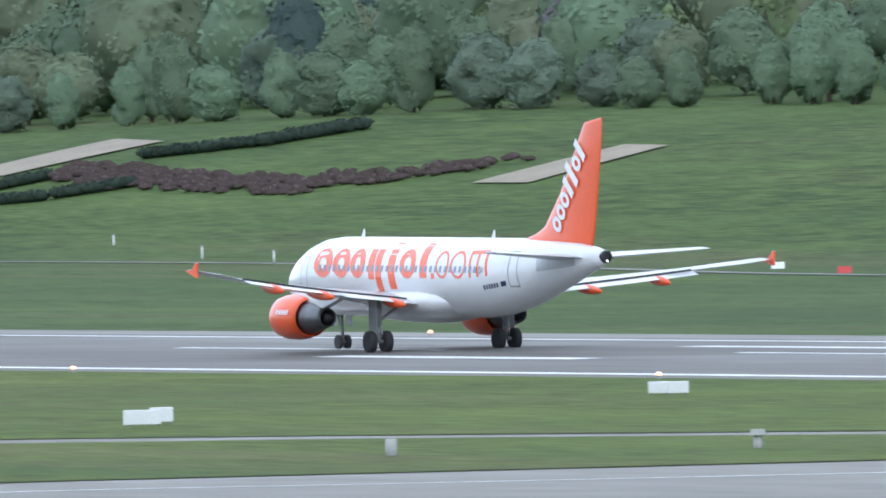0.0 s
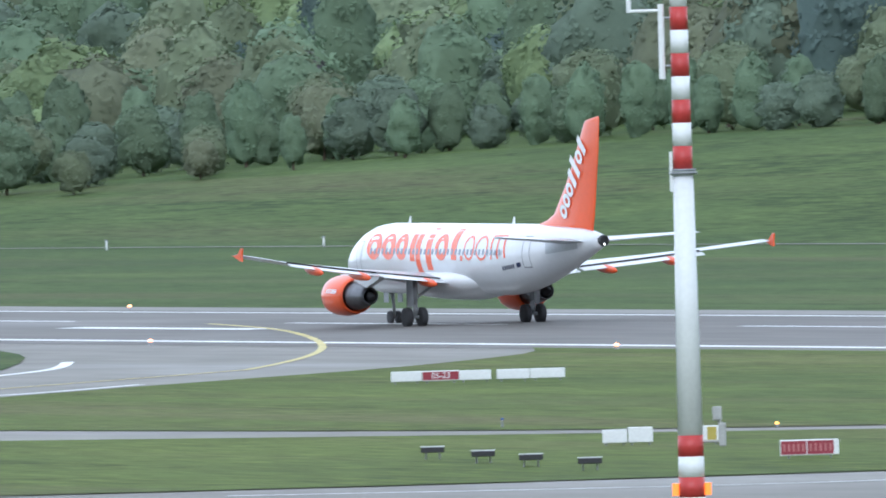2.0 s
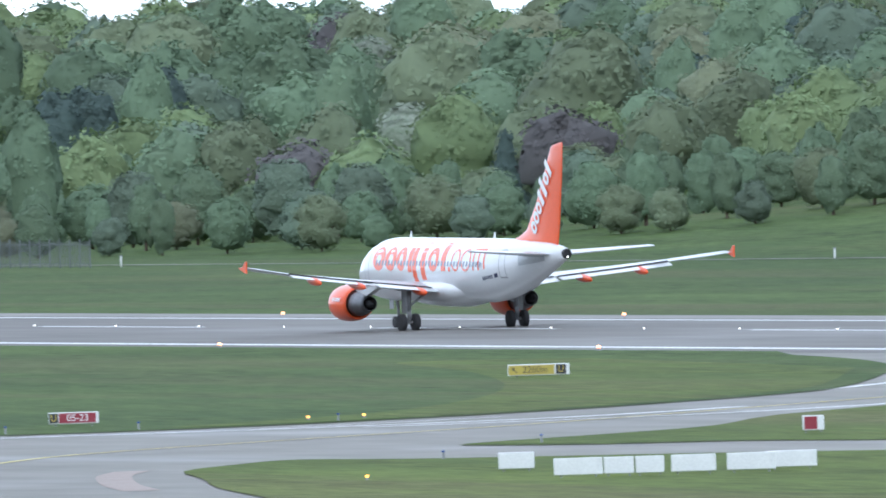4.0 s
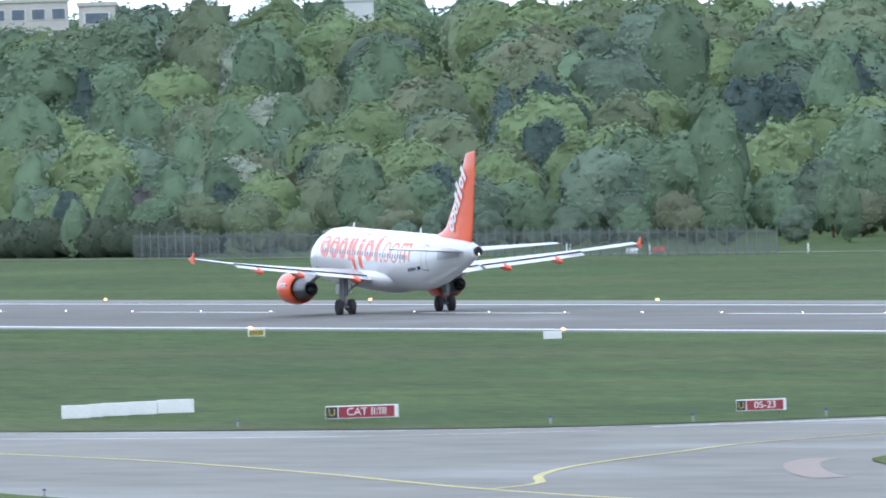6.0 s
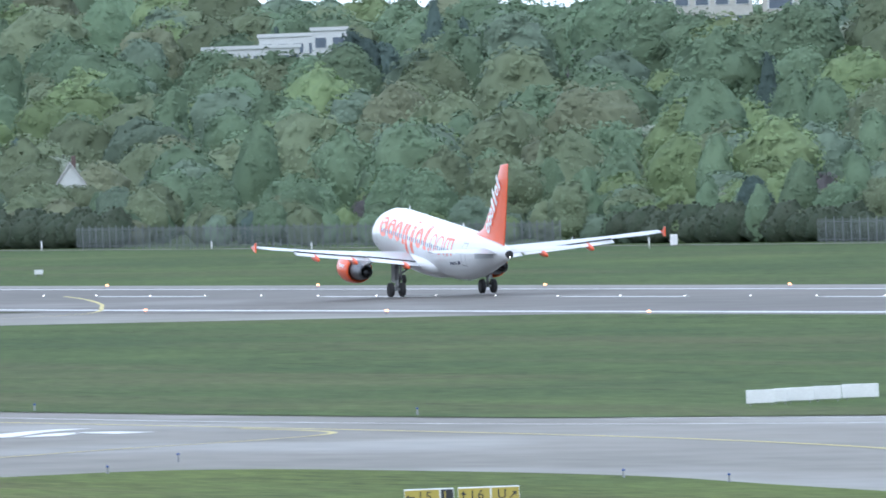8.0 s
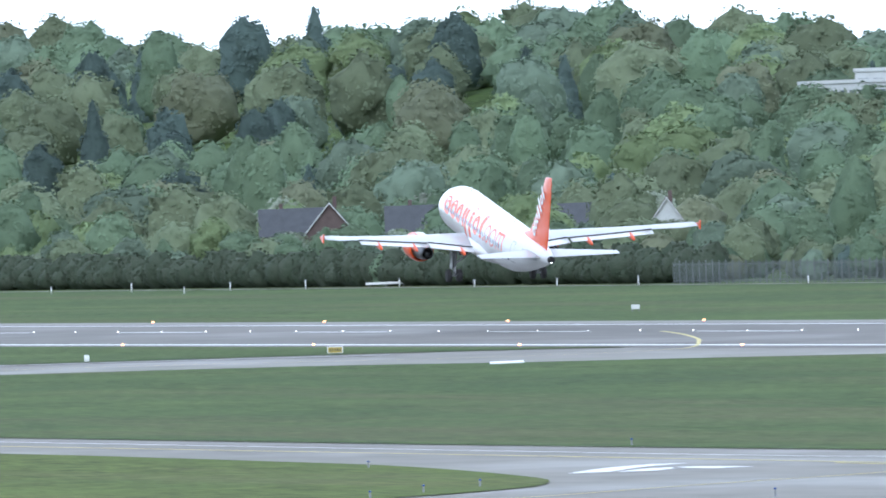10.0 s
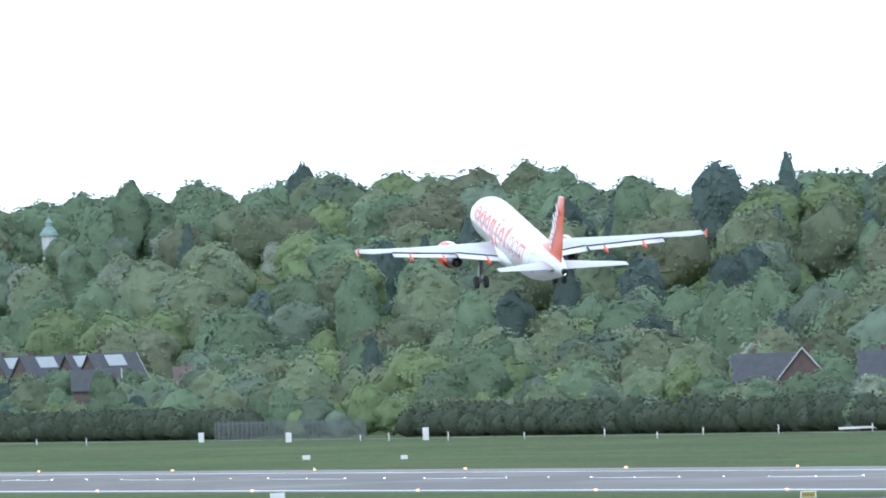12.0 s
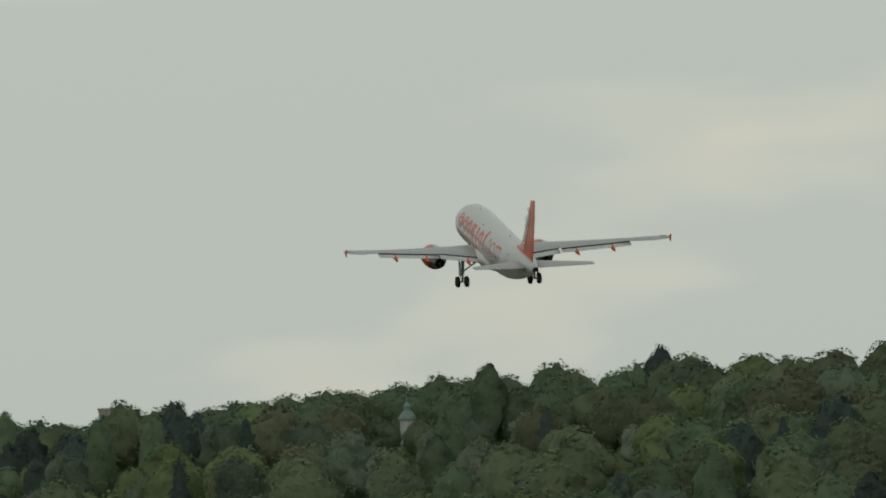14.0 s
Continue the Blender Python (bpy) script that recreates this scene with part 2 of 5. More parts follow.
def rounded(pts, step=3):
    """A smoother outline through the points (Catmull-Rom), open ends kept."""
    out = []
    for i in range(len(pts) - 1):
        p0, p1, p2, p3 = (Vector(pts[max(0, min(len(pts) - 1, i + k))]) for k in (-1, 0, 1, 2))
        for s in range(step):
            u = s / step
            out.append(tuple(0.5 * (2 * p1 + (p2 - p0) * u + (2 * p0 - 5 * p1 + 4 * p2 - p3) * u * u + (3 * p1 - p0 - 3 * p2 + p3) * u ** 3)))
    return out + [tuple(pts[-1])]


# ---- terrain ----
RIDGE_Y = [1200, 1655, 1976, 2156, 2257, 2418, 2527, 2677, 2791, 2990, 3173, 3284, 3600, 3850, 4300]
RIDGE_Z = [19, 19, 17, 15.8, 16.8, 18.2, 17.9, 19.6, 21.6, 29.8, 24.4, 30.4, 31.8, 28.8, 24.6]


def lay(x, y):
    """Height of the land: level airfield, a grass berm, then a wooded slope."""
    berm_top = float(np.interp(y, [900, 1300, 1450, 1560, 1640, 1720], [9.5, 9.8, 7.4, 4.6, 1.8, 0.0]))
    ridge = float(np.interp(y, RIDGE_Y, RIDGE_Z))
    if x <= 612:
        return 0.0
    if x <= 690:
        u = max(0.0, (x - 632) / 58)
        return berm_top * (u * u * (3 - 2 * u) * 0.3 + 0.7 * u) * (1.0 if x > 632 else 0.0)
    return (berm_top + (ridge - berm_top) * min(1.0, (x - 690) / 190)) * max(0.0, min(1.0, 1 - (x - 900) / 300))


def build_ground():
    xs = [-4500, -1500, -400, 0, 200, 400, 520, 600, 612, 622, 632] + [632 + 5.8 * k for k in range(1, 11)] + [720, 750, 780, 815, 850, 880, 900, 1000, 1100, 1200, 1500, 2500, 4600]
    ys = [-4500, -2000, -800, 0, 300, 600, 800, 900] + list(range(1000, 1800, 20)) + list(range(1800, 4400, 80)) + [4600]
    bm = bmesh.new()
    grid = [[bm.verts.new((x, y, lay(x, y))) for y in ys] for x in xs]
    for i in range(len(xs) - 1):
        for j in range(len(ys) - 1):
            bm.faces.new((grid[i][j], grid[i + 1][j], grid[i + 1][j + 1], grid[i][j + 1]))
    ob = smooth(part("ground", bm, M_GRASS))
    tagged(ob, "wide green airfield meadow rising to a grass berm", "grass", kind="structure")


build_ground()
sheet("pavement", [(200, 520), (432, 520), (432, 1900), (200, 1900)], 0.03, M_TAXI, "pale grey worn taxiway paving", "pavement")


def crown(x):
    """Height of the cambered runway."""
    return 0.05 + 0.22 * max(0.0, 1 - (abs(x - 459) / 26) ** 1.6)


def strip(name, x0, x1, y0, y1, lift, material, label, category, cols=1):
    bm = bmesh.new()
    rows = [[bm.verts.new((x0 + (x1 - x0) * k / cols, y, crown(x0 + (x1 - x0) * k / cols) + lift)) for k in range(cols + 1)] for y in (y0, y1)]
    for k in range(cols):
        bm.faces.new((rows[0][k], rows[0][k + 1], rows[1][k + 1], rows[1][k]))
    return tagged(part(name, bm, material), label, category, kind="structure")


strip("runway", 431, 483, -600, 4500, 0, M_RUNWAY, "long grey grooved asphalt runway", "runway", 16)
strip("runway_shoulder", 483, 490, -600, 4500, -0.01, M_SHOULDER, "dusty pale shoulder along the runway", "pavement")
strip("runway_marking", 434.9, 436.2, -600, 4500, 0.012, M_LINE_AND_SHEEN, "white runway edge line", "road marking", 1)
strip("runway_marking", 478.0, 479.5, -600, 4500, 0.012, M_LINE_AND_SHEEN, "white runway edge line", "road marking", 1)
for k in range(-4, 28):
    strip("runway_marking", 458.5, 459.4, 800 + 61.8 * k, 830 + 61.8 * k, 0.012, M_LINE_AND_SHEEN, "white dash of the runway centre line", "road marking", 1)
for y in (830, 1000):
    strip("runway_marking", 449.2, 451.2, y, y + 28, 0.014, M_LINE_AND_SHEEN, "broad white touchdown mark", "road marking", 1)
strip("runway_marking", 466.8, 468.8, 815, 851, 0.014, M_LINE_AND_SHEEN, "broad white touchdown mark", "road marking", 1)
RET1_NEAR = rounded([(432, 924), (424, 908), (406, 885), (389.5, 869), (375, 855), (358, 837), (347, 819), (338, 810), (327, 801), (326, 796), (329, 789), (335, 783), (341, 755), (348, 735), (362, 717), (372, 699), (382, 678), (400, 640)])
sheet("grass_verge", RET1_NEAR + [(432, 575)], 0.070, M_MOWN, "mown light green grass between runway and road", "grass")
sheet("grass_island", rounded([(283, 715), (289, 736), (295, 753), (300, 768), (306, 777), (311, 782), (314, 774), (325, 761), (336, 742), (344, 729), (358, 710), (368, 695), (378, 674), (396, 634)]) + [(412, 606), (356, 636), (330, 650), (303, 659), (288, 667), (281, 690)], 0.076, M_MOWN, "mown grass island between service road and taxiway", "grass")
sheet("grass_field", [(432, 1010)] + rounded([(427, 996), (422, 975), (412, 947), (392, 906), (380, 887), (359, 867.5), (343, 859), (331, 857), (320, 862), (313, 880), (306, 905), (302, 925), (299, 983), (297, 1066), (295, 1250), (293, 1500)]) + rounded([(325, 1480), (357, 1452), (379, 1432), (396, 1404), (404, 1374), (414, 1350), (430, 1306)]) + [(432, 1300)], 0.073, M_GRASS, "broad green grass field beside the runway", "grass")
sheet("grass_island", [(432, 1436)] + rounded([(428, 1450), (418, 1468), (402, 1490), (385, 1512), (360, 1532), (325, 1550), (250, 1570)]) + [(190, 1600), (190, 1950), (432, 1950)], 0.079, M_GRASS, "green grass beyond the second runway exit", "grass")
sheet("grass_island", rounded([(200, 868), (245, 881), (261, 893), (268, 908), (272, 927), (277, 964), (279, 999), (281, 1100), (280, 1480)]) + [(200, 1500)], 0.082, M_MOWN, "mown grass island tapering between taxiways", "grass")
sheet("grass_island", rounded([(262, 600), (252, 690), (255, 722), (258, 752), (260.8, 778), (260, 807), (256, 830), (242, 831), (200, 838)]) + [(200, 600)], 0.088, M_MOWN, "mown grass beside the taxiway", "grass")


# ---- woodland ----
CLEAR = [  # sight lines kept open to houses: azimuth from, to, as far as x, treetops below this elevation (degrees)
    (15.6, 15.95, 652, -0.27), (15.98, 16.3, 656, -0.26), (16.76, 16.9, 652, -0.28), (13.1, 13.8, 684, -0.178), (17.22, 17.75, 800, 0.075),
    (18.45, 19.15, 830, 0.18), (19.72, 19.92, 830, 0.17), (13.45, 13.6, 864, 0.232), (12.95, 13.02, 640, -0.24)]


def headroom(x, y):
    """The greatest height a tree may have here."""
    az = math.degrees(math.atan2(x, y))
    d = math.hypot(x, y)
    top = 99.0
    for a0, a1, xm, el in CLEAR:
        if a0 - 0.1 < az < a1 + 0.1 and x < xm:
            top = min(top, EYE.z + d * math.tan(radians(el)) - lay(x, y))
    return top


def blob(rng, c, r, h, ring=6, levels=4):
    """A lumpy leafy mass: vertices and quads."""
    vs, fs = [], []
    off = Vector((rng.uniform(-50, 50), rng.uniform(-50, 50), rng.uniform(-50, 50)))
    for i in range(levels):
        th = math.pi * (0.14 + 0.76 * i / (levels - 1))
        for k in range(ring):
            a = 6.283185 * (k + 0.5 * (i % 2)) / ring
            n = Vector((math.sin(th) * math.cos(a), math.sin(th) * math.sin(a), math.cos(th)))
            j = 1 + 0.35 * noise.noise(n * 2.1 + off)
            vs.append((c.x + n.x * r * j, c.y + n.y * r * j, c.z + n.z * h * j))
    for i in range(levels - 1):
        for k in range(ring):
            k2 = (k + 1) % ring
            fs.append((i * ring + k, (i + 1) * ring + k, (i + 1) * ring + k2, i * ring + k2))
    top = len(vs)
    vs.append((c.x, c.y, c.z + h))
    for k in range(ring):
        fs.append((k, (k + 1) % ring, top, top))
    return vs, fs


def crown_arrays(rng, height, width, kind, cards, ring=22, levels=11):
    """One crown: a billowing leafy dome and many small leaf sprays standing off it; vertex, face, mass and normal arrays."""
    off = Vector((rng.uniform(-50, 50), rng.uniform(-50, 50), rng.uniform(-50, 50)))
    low = 0.04 if kind == "round" else 0.02
    grid = []
    for i in range(levels):
        th = math.pi * (0.05 + 0.85 * i / (levels - 1))
        for k in range(ring):
            a = 6.283185 * (k + 0.5 * (i % 2)) / ring
            n = Vector((math.sin(th) * math.cos(a), math.sin(th) * math.sin(a), math.cos(th)))
            bulge = 1.32 - abs(noise.noise(n * 1.9 + off)) * 1.5
            fine = noise.noise(n * 6.5 + off)
            if kind == "conifer":
                u = i / (levels - 1)
                rad = width * 0.44 * (u ** 0.85 + 0.03) * (1 + 0.2 * fine + (0.16 if i % 2 else -0.1))
                grid.append((n.x / max(0.05, math.sin(th)) * rad, n.y / max(0.05, math.sin(th)) * rad, height * (1 - 0.96 * u) * (1 + 0.02 * fine)))
            else:
                j = 0.78 * bulge + 0.13 * fine + 0.08
                sq = 1.0 if n.z > 0 else 0.85
                grid.append((n.x * width * 0.46 * j, n.y * width * 0.46 * j, height * (0.46 + low) + n.z * sq * height * (0.5 if n.z > 0 else 0.52) * (0.55 + 0.45 * j)))
    base_faces = [(i * ring + k, (i + 1) * ring + k, (i + 1) * ring + (k + 1) % ring, i * ring + (k + 1) % ring) for i in range(levels - 1) for k in range(ring)]
    top = len(grid)
    grid.append(tuple(sum(p[c] for p in grid[:ring]) / ring + (0.01 * height if c == 2 else 0) for c in range(3)))
    base_faces += [(k, (k + 1) % ring, top, top) for k in range(ring)]
    hull, quads = np.array(grid) * (0.91, 0.91, 0.96), np.array(base_faces)
    fn = np.cross(hull[quads[:, 1]] - hull[quads[:, 0]], hull[quads[:, 2]] - hull[quads[:, 0]])
    flat = quads[:, 2] == quads[:, 3]
    fn[flat] *= np.sign(fn[flat][:, 2:3])
    hn = np.zeros_like(hull)
    for c in range(4):
        np.add.at(hn, quads[:, c], fn)
    hn /= np.linalg.norm(hn, axis=1, keepdims=True) + 1e-9
    # sprays gathered in tufts all over the dome
    r = np.random.default_rng(rng.randrange(1 << 30))
    area = np.linalg.norm(fn, axis=1)
    count = 46 if kind != "conifer" else 60
    seat = hull[quads[r.choice(len(quads), count, p=area / area.sum())]].mean(1)
    pick = r.choice(len(quads), cards, p=area / area.sum())
    w = r.dirichlet((1, 1, 1, 1), cards)[:, :, None]
    p, nrm = (hull[quads[pick]] * w).sum(1), (hn[quads[pick]] * w).sum(1)
    nrm /= np.linalg.norm(nrm, axis=1, keepdims=True) + 1e-9
    gap = np.linalg.norm(p[:, None] - seat[None], axis=2)
    near = gap.argmin(1)
    reach = width * (0.17 if kind != "conifer" else 0.14)
    tuft = 1 - np.minimum(1, gap.min(1) / reach) ** 2
    heart = seat[near] * (0.8, 0.8, 0.92)
    side = p - heart
    side /= np.linalg.norm(side, axis=1, keepdims=True) + 1e-9
    p = p + nrm * ((tuft * 0.075 + r.uniform(-0.025, 0.018, cards)) * width)[:, None]
    turned = nrm + r.normal(0, 0.36, (cards, 3))
    turned /= np.linalg.norm(turned, axis=1, keepdims=True) + 1e-9
    u = np.cross(turned, r.normal(0, 1, (cards, 3)))
    u /= np.linalg.norm(u, axis=1, keepdims=True) + 1e-9
    v = np.cross(turned, u)
    size = r.uniform(0.16, 0.4, cards) * (0.45 + width / 22) * (1400 / cards) ** 0.25
    tri = []
    for c in range(3):
        aa = 2.094 * c + r.uniform(-0.5, 0.5, cards)
        m = (size * r.uniform(0.6, 1.3, cards))[:, None]
        tri.append(p + u * np.cos(aa)[:, None] * m + v * np.sin(aa)[:, None] * m)
    vs = np.concatenate([hull, np.stack(tri, 1).reshape(-1, 3)])
    lit = turned * 0.35 + nrm * 0.35 + side * 0.5 + (0, 0, 0.15)
    lit /= np.linalg.norm(lit, axis=1, keepdims=True)
    ns = np.concatenate([hn, np.repeat(lit, 3, axis=0)])
    first = len(hull) + 3 * np.arange(cards)
    fs = np.concatenate([quads, np.stack([first, first + 1, first + 2, first + 2], 1)])
    return vs, fs, np.zeros(len(fs), dtype=int), ns


def mesh_of(name, vs, fs, ms, mats, ns=None):
    me = bpy.data.meshes.new(name)
    faces = [tuple(f) if f[2] != f[3] else tuple(f[:3]) for f in fs.tolist()]
    me.from_pydata(vs.tolist(), [], faces)
    for m in mats:
        me.materials.append(m)
    me.polygons.foreach_set("material_index", ms.astype(np.int32))
    me.polygons.foreach_set("use_smooth", np.ones(len(faces), dtype=bool))
    me.update()
    if ns is not None:
        me.normals_split_custom_set_from_vertices(ns.tolist())
    return me


def trunk_bm(rng, height, width):
    bm = bmesh.new()
    lean = (rng.uniform(-.3, .3), rng.uniform(-.3, .3), height * 0.6)
    r = 0.018 * height + 0.05
    tube(bm, (0, 0, -0.6), lean, r, r * 0.5, 8)
    for _ in range(5):
        a, u = rng.uniform(0, 6.283), rng.uniform(0.4, 0.95)
        s = Vector(lean) * u
        tube(bm, s, s + Vector((math.cos(a) * width * 0.3, math.sin(a) * width * 0.3, height * 0.2)), r * 0.4, r * 0.12, 5)
    return bm


TREE_KINDS = [  # leaf material, shape, height, width, words
    (0, "round", 13, 12, "mid-green broadleaf tree in spring leaf"),
    (1, "round", 12, 12, "fresh yellow-green broadleaf tree"),
    (2, "round", 14, 13, "olive-green broadleaf tree just in leaf"),
    (0, "tall", 17, 8.5, "tall green broadleaf tree"),
    (3, "conifer", 15, 8, "dark green spruce"),
    (4, "round", 11, 11, "dark copper-leaved tree"),
    (5, "round", 10, 9, "white-blossoming tree"),
    (6, "round", 13, 12, "grey-green broadleaf tree"),
    (7, "round", 13, 13, "brownish green tree with opening buds"),
    (3, "tall", 14, 9, "dark green pine")]
KINDS = range(len(TREE_KINDS))


def build_woods():
    rng = random.Random(7)
    masters = []
    for li, shape, h, w, words in TREE_KINDS:
        variants = []
        for v in range(2):
            vs, fs, ms, ns = crown_arrays(rng, h, w, shape, 2500, 12, 8)
            root = new("tree")
            tagged(root, words + " at the edge of the woods", "tree", "trees along the airfield fence")
            part("trunk", trunk_bm(rng, h, w), M_BARK, root)
            crown_ob = new("crown", mesh_of("crown", vs, fs, ms * 0, [M_LEAF[li]], ns))
            crown_ob.parent = root
            variants.append(root)
        masters.append(variants)
    used = set()

    def plant(x, y, k, v, s, sink=0.0):
        top = headroom(x, y)
        s = min(s, top * 1.1 / TREE_KINDS[k][2])
        if s < 0.12:
            return
        root = masters[k][v]
        m = Matrix.Translation((x, y, lay(x, y) - 0.1 - sink * s * TREE_KINDS[k][2])) @ Matrix.Rotation(rng.uniform(0, 6.283), 4, "Z")
        if (k, v) in used:
            ob = copy_thing(root, m)
        else:
            ob = root
            used.add((k, v))
        ob.matrix_basis = m @ Matrix.Diagonal((s * 1.1, s * 1.1, s * rng.uniform(0.85, 1.05), 1))

    weights = [26, 15, 22, 12, 2, 1.2, 1.6, 18, 8, 2.5]
    # single trees along the fence and along the berm's crest
    for x0, step, lo, hi in ((613, 23, 0.24, 0.5), (624, 29, 0.4, 0.72)):
        y = 1180.0
        while y < 2950:
            k = rng.choices(KINDS, weights)[0]
            if y > 1700:
                plant(x0 + rng.uniform(-4, 4), y, k, rng.randrange(2), rng.uniform(lo, hi))
            else:
                plant(703 + (x0 - 613) * 0.8 + rng.uniform(-4, 4), y, rng.choice((0, 3, 3, 7, 2)), rng.randrange(2), rng.uniform(0.4, 0.62))
            y += step * rng.uniform(0.6, 1.4) * (max(y, 1500) / 2000)
    y = 1185.0
    while y < 1700:
        plant(695 + rng.uniform(-2, 2) - max(0, y - 1600) * 0.1, y, rng.choice((3, 3, 0, 7, 3)), rng.randrange(2), rng.uniform(0.33, 0.52), 0.05)
        y += rng.uniform(6, 10)
    # where the berm runs out, the wood's edge comes forward to the fence
    y = 1492.0
    while y < 1725:
        edge = float(np.interp(y, [1480, 1540, 1580, 1620, 1720], [690, 653, 640, 634, 620]))
        for back, lo, hi in ((4, 0.28, 0.42), (18, 0.36, 0.52), (38, 0.45, 0.62)):
            if edge + back < 702:
                plant(edge + back + rng.uniform(-2.5, 2.5), y + rng.uniform(-3, 3), rng.choice((0, 2, 7, 3, 0, 8)), rng.randrange(2), rng.uniform(lo, hi))
        y += rng.uniform(8, 12)
    for k, vv in enumerate(masters):
        for v, root in enumerate(vv):
            if (k, v) not in used:
                plant(630, 2700 + 20 * k, k, v, 0.5)

    # trees standing right before the houses, up to the sight line
    for a0, a1, xm, _ in CLEAR:
        n = max(2, int((a1 - a0) / 0.1))
        for j in range(n):
            az = a0 + (a1 - a0) * (j + 0.5) / n
            x = xm - 16 + rng.uniform(-3, 3)
            y = x / math.tan(radians(az + rng.uniform(-.02, .02)))
            k = rng.choice((0, 1, 2, 0))
            plant(x, y, k, rng.randrange(2), headroom(x, y) / TREE_KINDS[k][2] * rng.uniform(0.92, 1.18))

    # the woods behind, one mass; kinds stand in loose groups
    protos = []
    for li, shape, h, w, _ in TREE_KINDS:
        for v in range(3):
            vs, fs, ms, ns = crown_arrays(rng, h, w, shape, 1080, 11, 7)
            protos.append((vs, fs, ms + li, ns, h, w))
    av, af, am, an, at, base = [], [], [], [], [], 0
    rows = [(614, 0.34), (625, 0.5), (640, 0.66), (659, 0.82), (682, 0.88), (704, 0.86), (727, 0.9), (750, 0.9), (774, 0.92), (798, 0.92), (822, 0.92), (843, 0.9), (858, 0.85), (871, 0.85), (882, 0.85)]
    for x0, size in rows:
        y = 1180.0 if x0 > 690 else 1710.0
        y_end = x0 / math.tan(radians(12.0))
        while y < y_end:
            x = x0 + rng.uniform(-9, 9) * (1 if x0 < 850 else 0.5)
            if y < 1700 and x < 726:
                x = 726 + rng.uniform(-6, 6)
            az = math.atan2(x, y)
            group = noise.noise(Vector((x * 0.011, y * 0.0045, 3.7))) + 0.25 * rng.uniform(-1, 1)
            if group > 0.34:
                k = rng.choice((4, 9, 9, 0, 9, 2))
            elif group < -0.36:
                k = rng.choice((1, 1, 2, 0, 1, 6))
            else:
                k = rng.choices(KINDS, weights)[0]
            if x0 > 850 and k in (3, 4, 5, 6, 9):
                k = 0
            vs, fs, ms, ns, h, w = protos[k * 3 + rng.randrange(3)]
            a, s = rng.uniform(0, 6.283), size * rng.choice((rng.uniform(0.62, 0.95), rng.uniform(0.85, 1.1), rng.uniform(1.0, 1.28)))
            if x0 > 850:
                s = size * 16.4 / h * rng.uniform(0.88, 1.06)
            s = min(s, headroom(x, y) * 0.92 / h)
            wide = s * rng.uniform(0.95, 1.25)
            if s > 0.15 and az < radians(29.8):
                rot = np.array(((math.cos(a), -math.sin(a), 0), (math.sin(a), math.cos(a), 0), (0, 0, 1)))
                av.append((vs * (wide, wide, s * rng.uniform(0.92, 1.05))) @ rot.T + (x, y, lay(x, y) - (0.5 if x0 < 850 else 3.6)))
                af.append(fs + base)
                am.append(ms)
                an.append(ns @ rot.T)
                at.append(np.full(len(vs), rng.uniform(0.78, 1.2)))
                base += len(vs)
            y += (0.54 if x0 < 850 else 0.46) * max(3.0, w * wide) / math.sin(az) * rng.uniform(0.7, 1.3)
    # one tall pine standing out of the skyline
    px, py = 884.0, 884.0 / math.tan(radians(14.3))
    vs, fs, ms, ns, h, _ = protos[0]
    s = (EYE.z + math.hypot(px, py) * math.tan(radians(0.422)) - lay(px, py)) / (h * 0.97)
    av.append(vs * (s * 0.6, s * 0.6, s) + (px, py, lay(px, py)))
    af.append(fs + base)
    am.append(ms * 0 + 3)
    an.append(ns)
    at.append(np.full(len(vs), 0.9))
    me = mesh_of("woods", np.concatenate(av), np.concatenate(af), np.concatenate(am), M_LEAF_FAR, np.concatenate(an))
    me.attributes.new("tone", "FLOAT", "POINT").data.foreach_set("value", np.concatenate(at).astype(np.float32))
    tagged(new("woods", me), "dense mixed spring woodland climbing a low hill", "woods", kind="stuff")


build_woods()


# ---- aeroplane: +Y is forward, the origin on the ground between the main wheels ----
NOSE = 16.1
FUS_Z = 3.85
STATIONS = [  # from the nose: distance, half width, half height, rise of the centre
    (0.0, 0.06, 0.06, -0.62), (0.25, 0.5, 0.48, -0.6), (0.7, 0.88, 0.86, -0.52), (1.4, 1.24, 1.24, -0.4), (2.2, 1.5, 1.55, -0.27), (3.2, 1.74, 1.81, -0.14),
    (4.4, 1.91, 2.0, -0.04), (5.8, 1.975, 2.07, 0), (12, 1.975, 2.07, 0), (18, 1.975, 2.07, 0), (21.6, 1.975, 2.07, 0), (23.5, 1.92, 1.99, 0.08), (25.5, 1.75, 1.8, 0.25),
    (27.5, 1.47, 1.53, 0.48), (29.5, 1.13, 1.22, 0.73), (31.5, 0.76, 0.87, 0.96), (33.0, 0.46, 0.53, 1.1), (33.84, 0.3, 0.34, 1.14)]


def fus(s, a, lift=0.0):
    """A point of the fuselage skin: s metres from the nose, a degrees up from the horizontal (0 = port side, 90 = top)."""
    w, h, c = (float(np.interp(s, [q[0] for q in STATIONS], [q[k] for q in STATIONS])) for k in (1, 2, 3))
    t = radians(a)
    return Vector((-(w + lift) * math.cos(t), NOSE - s, FUS_Z + c + (h + lift) * math.sin(t)))


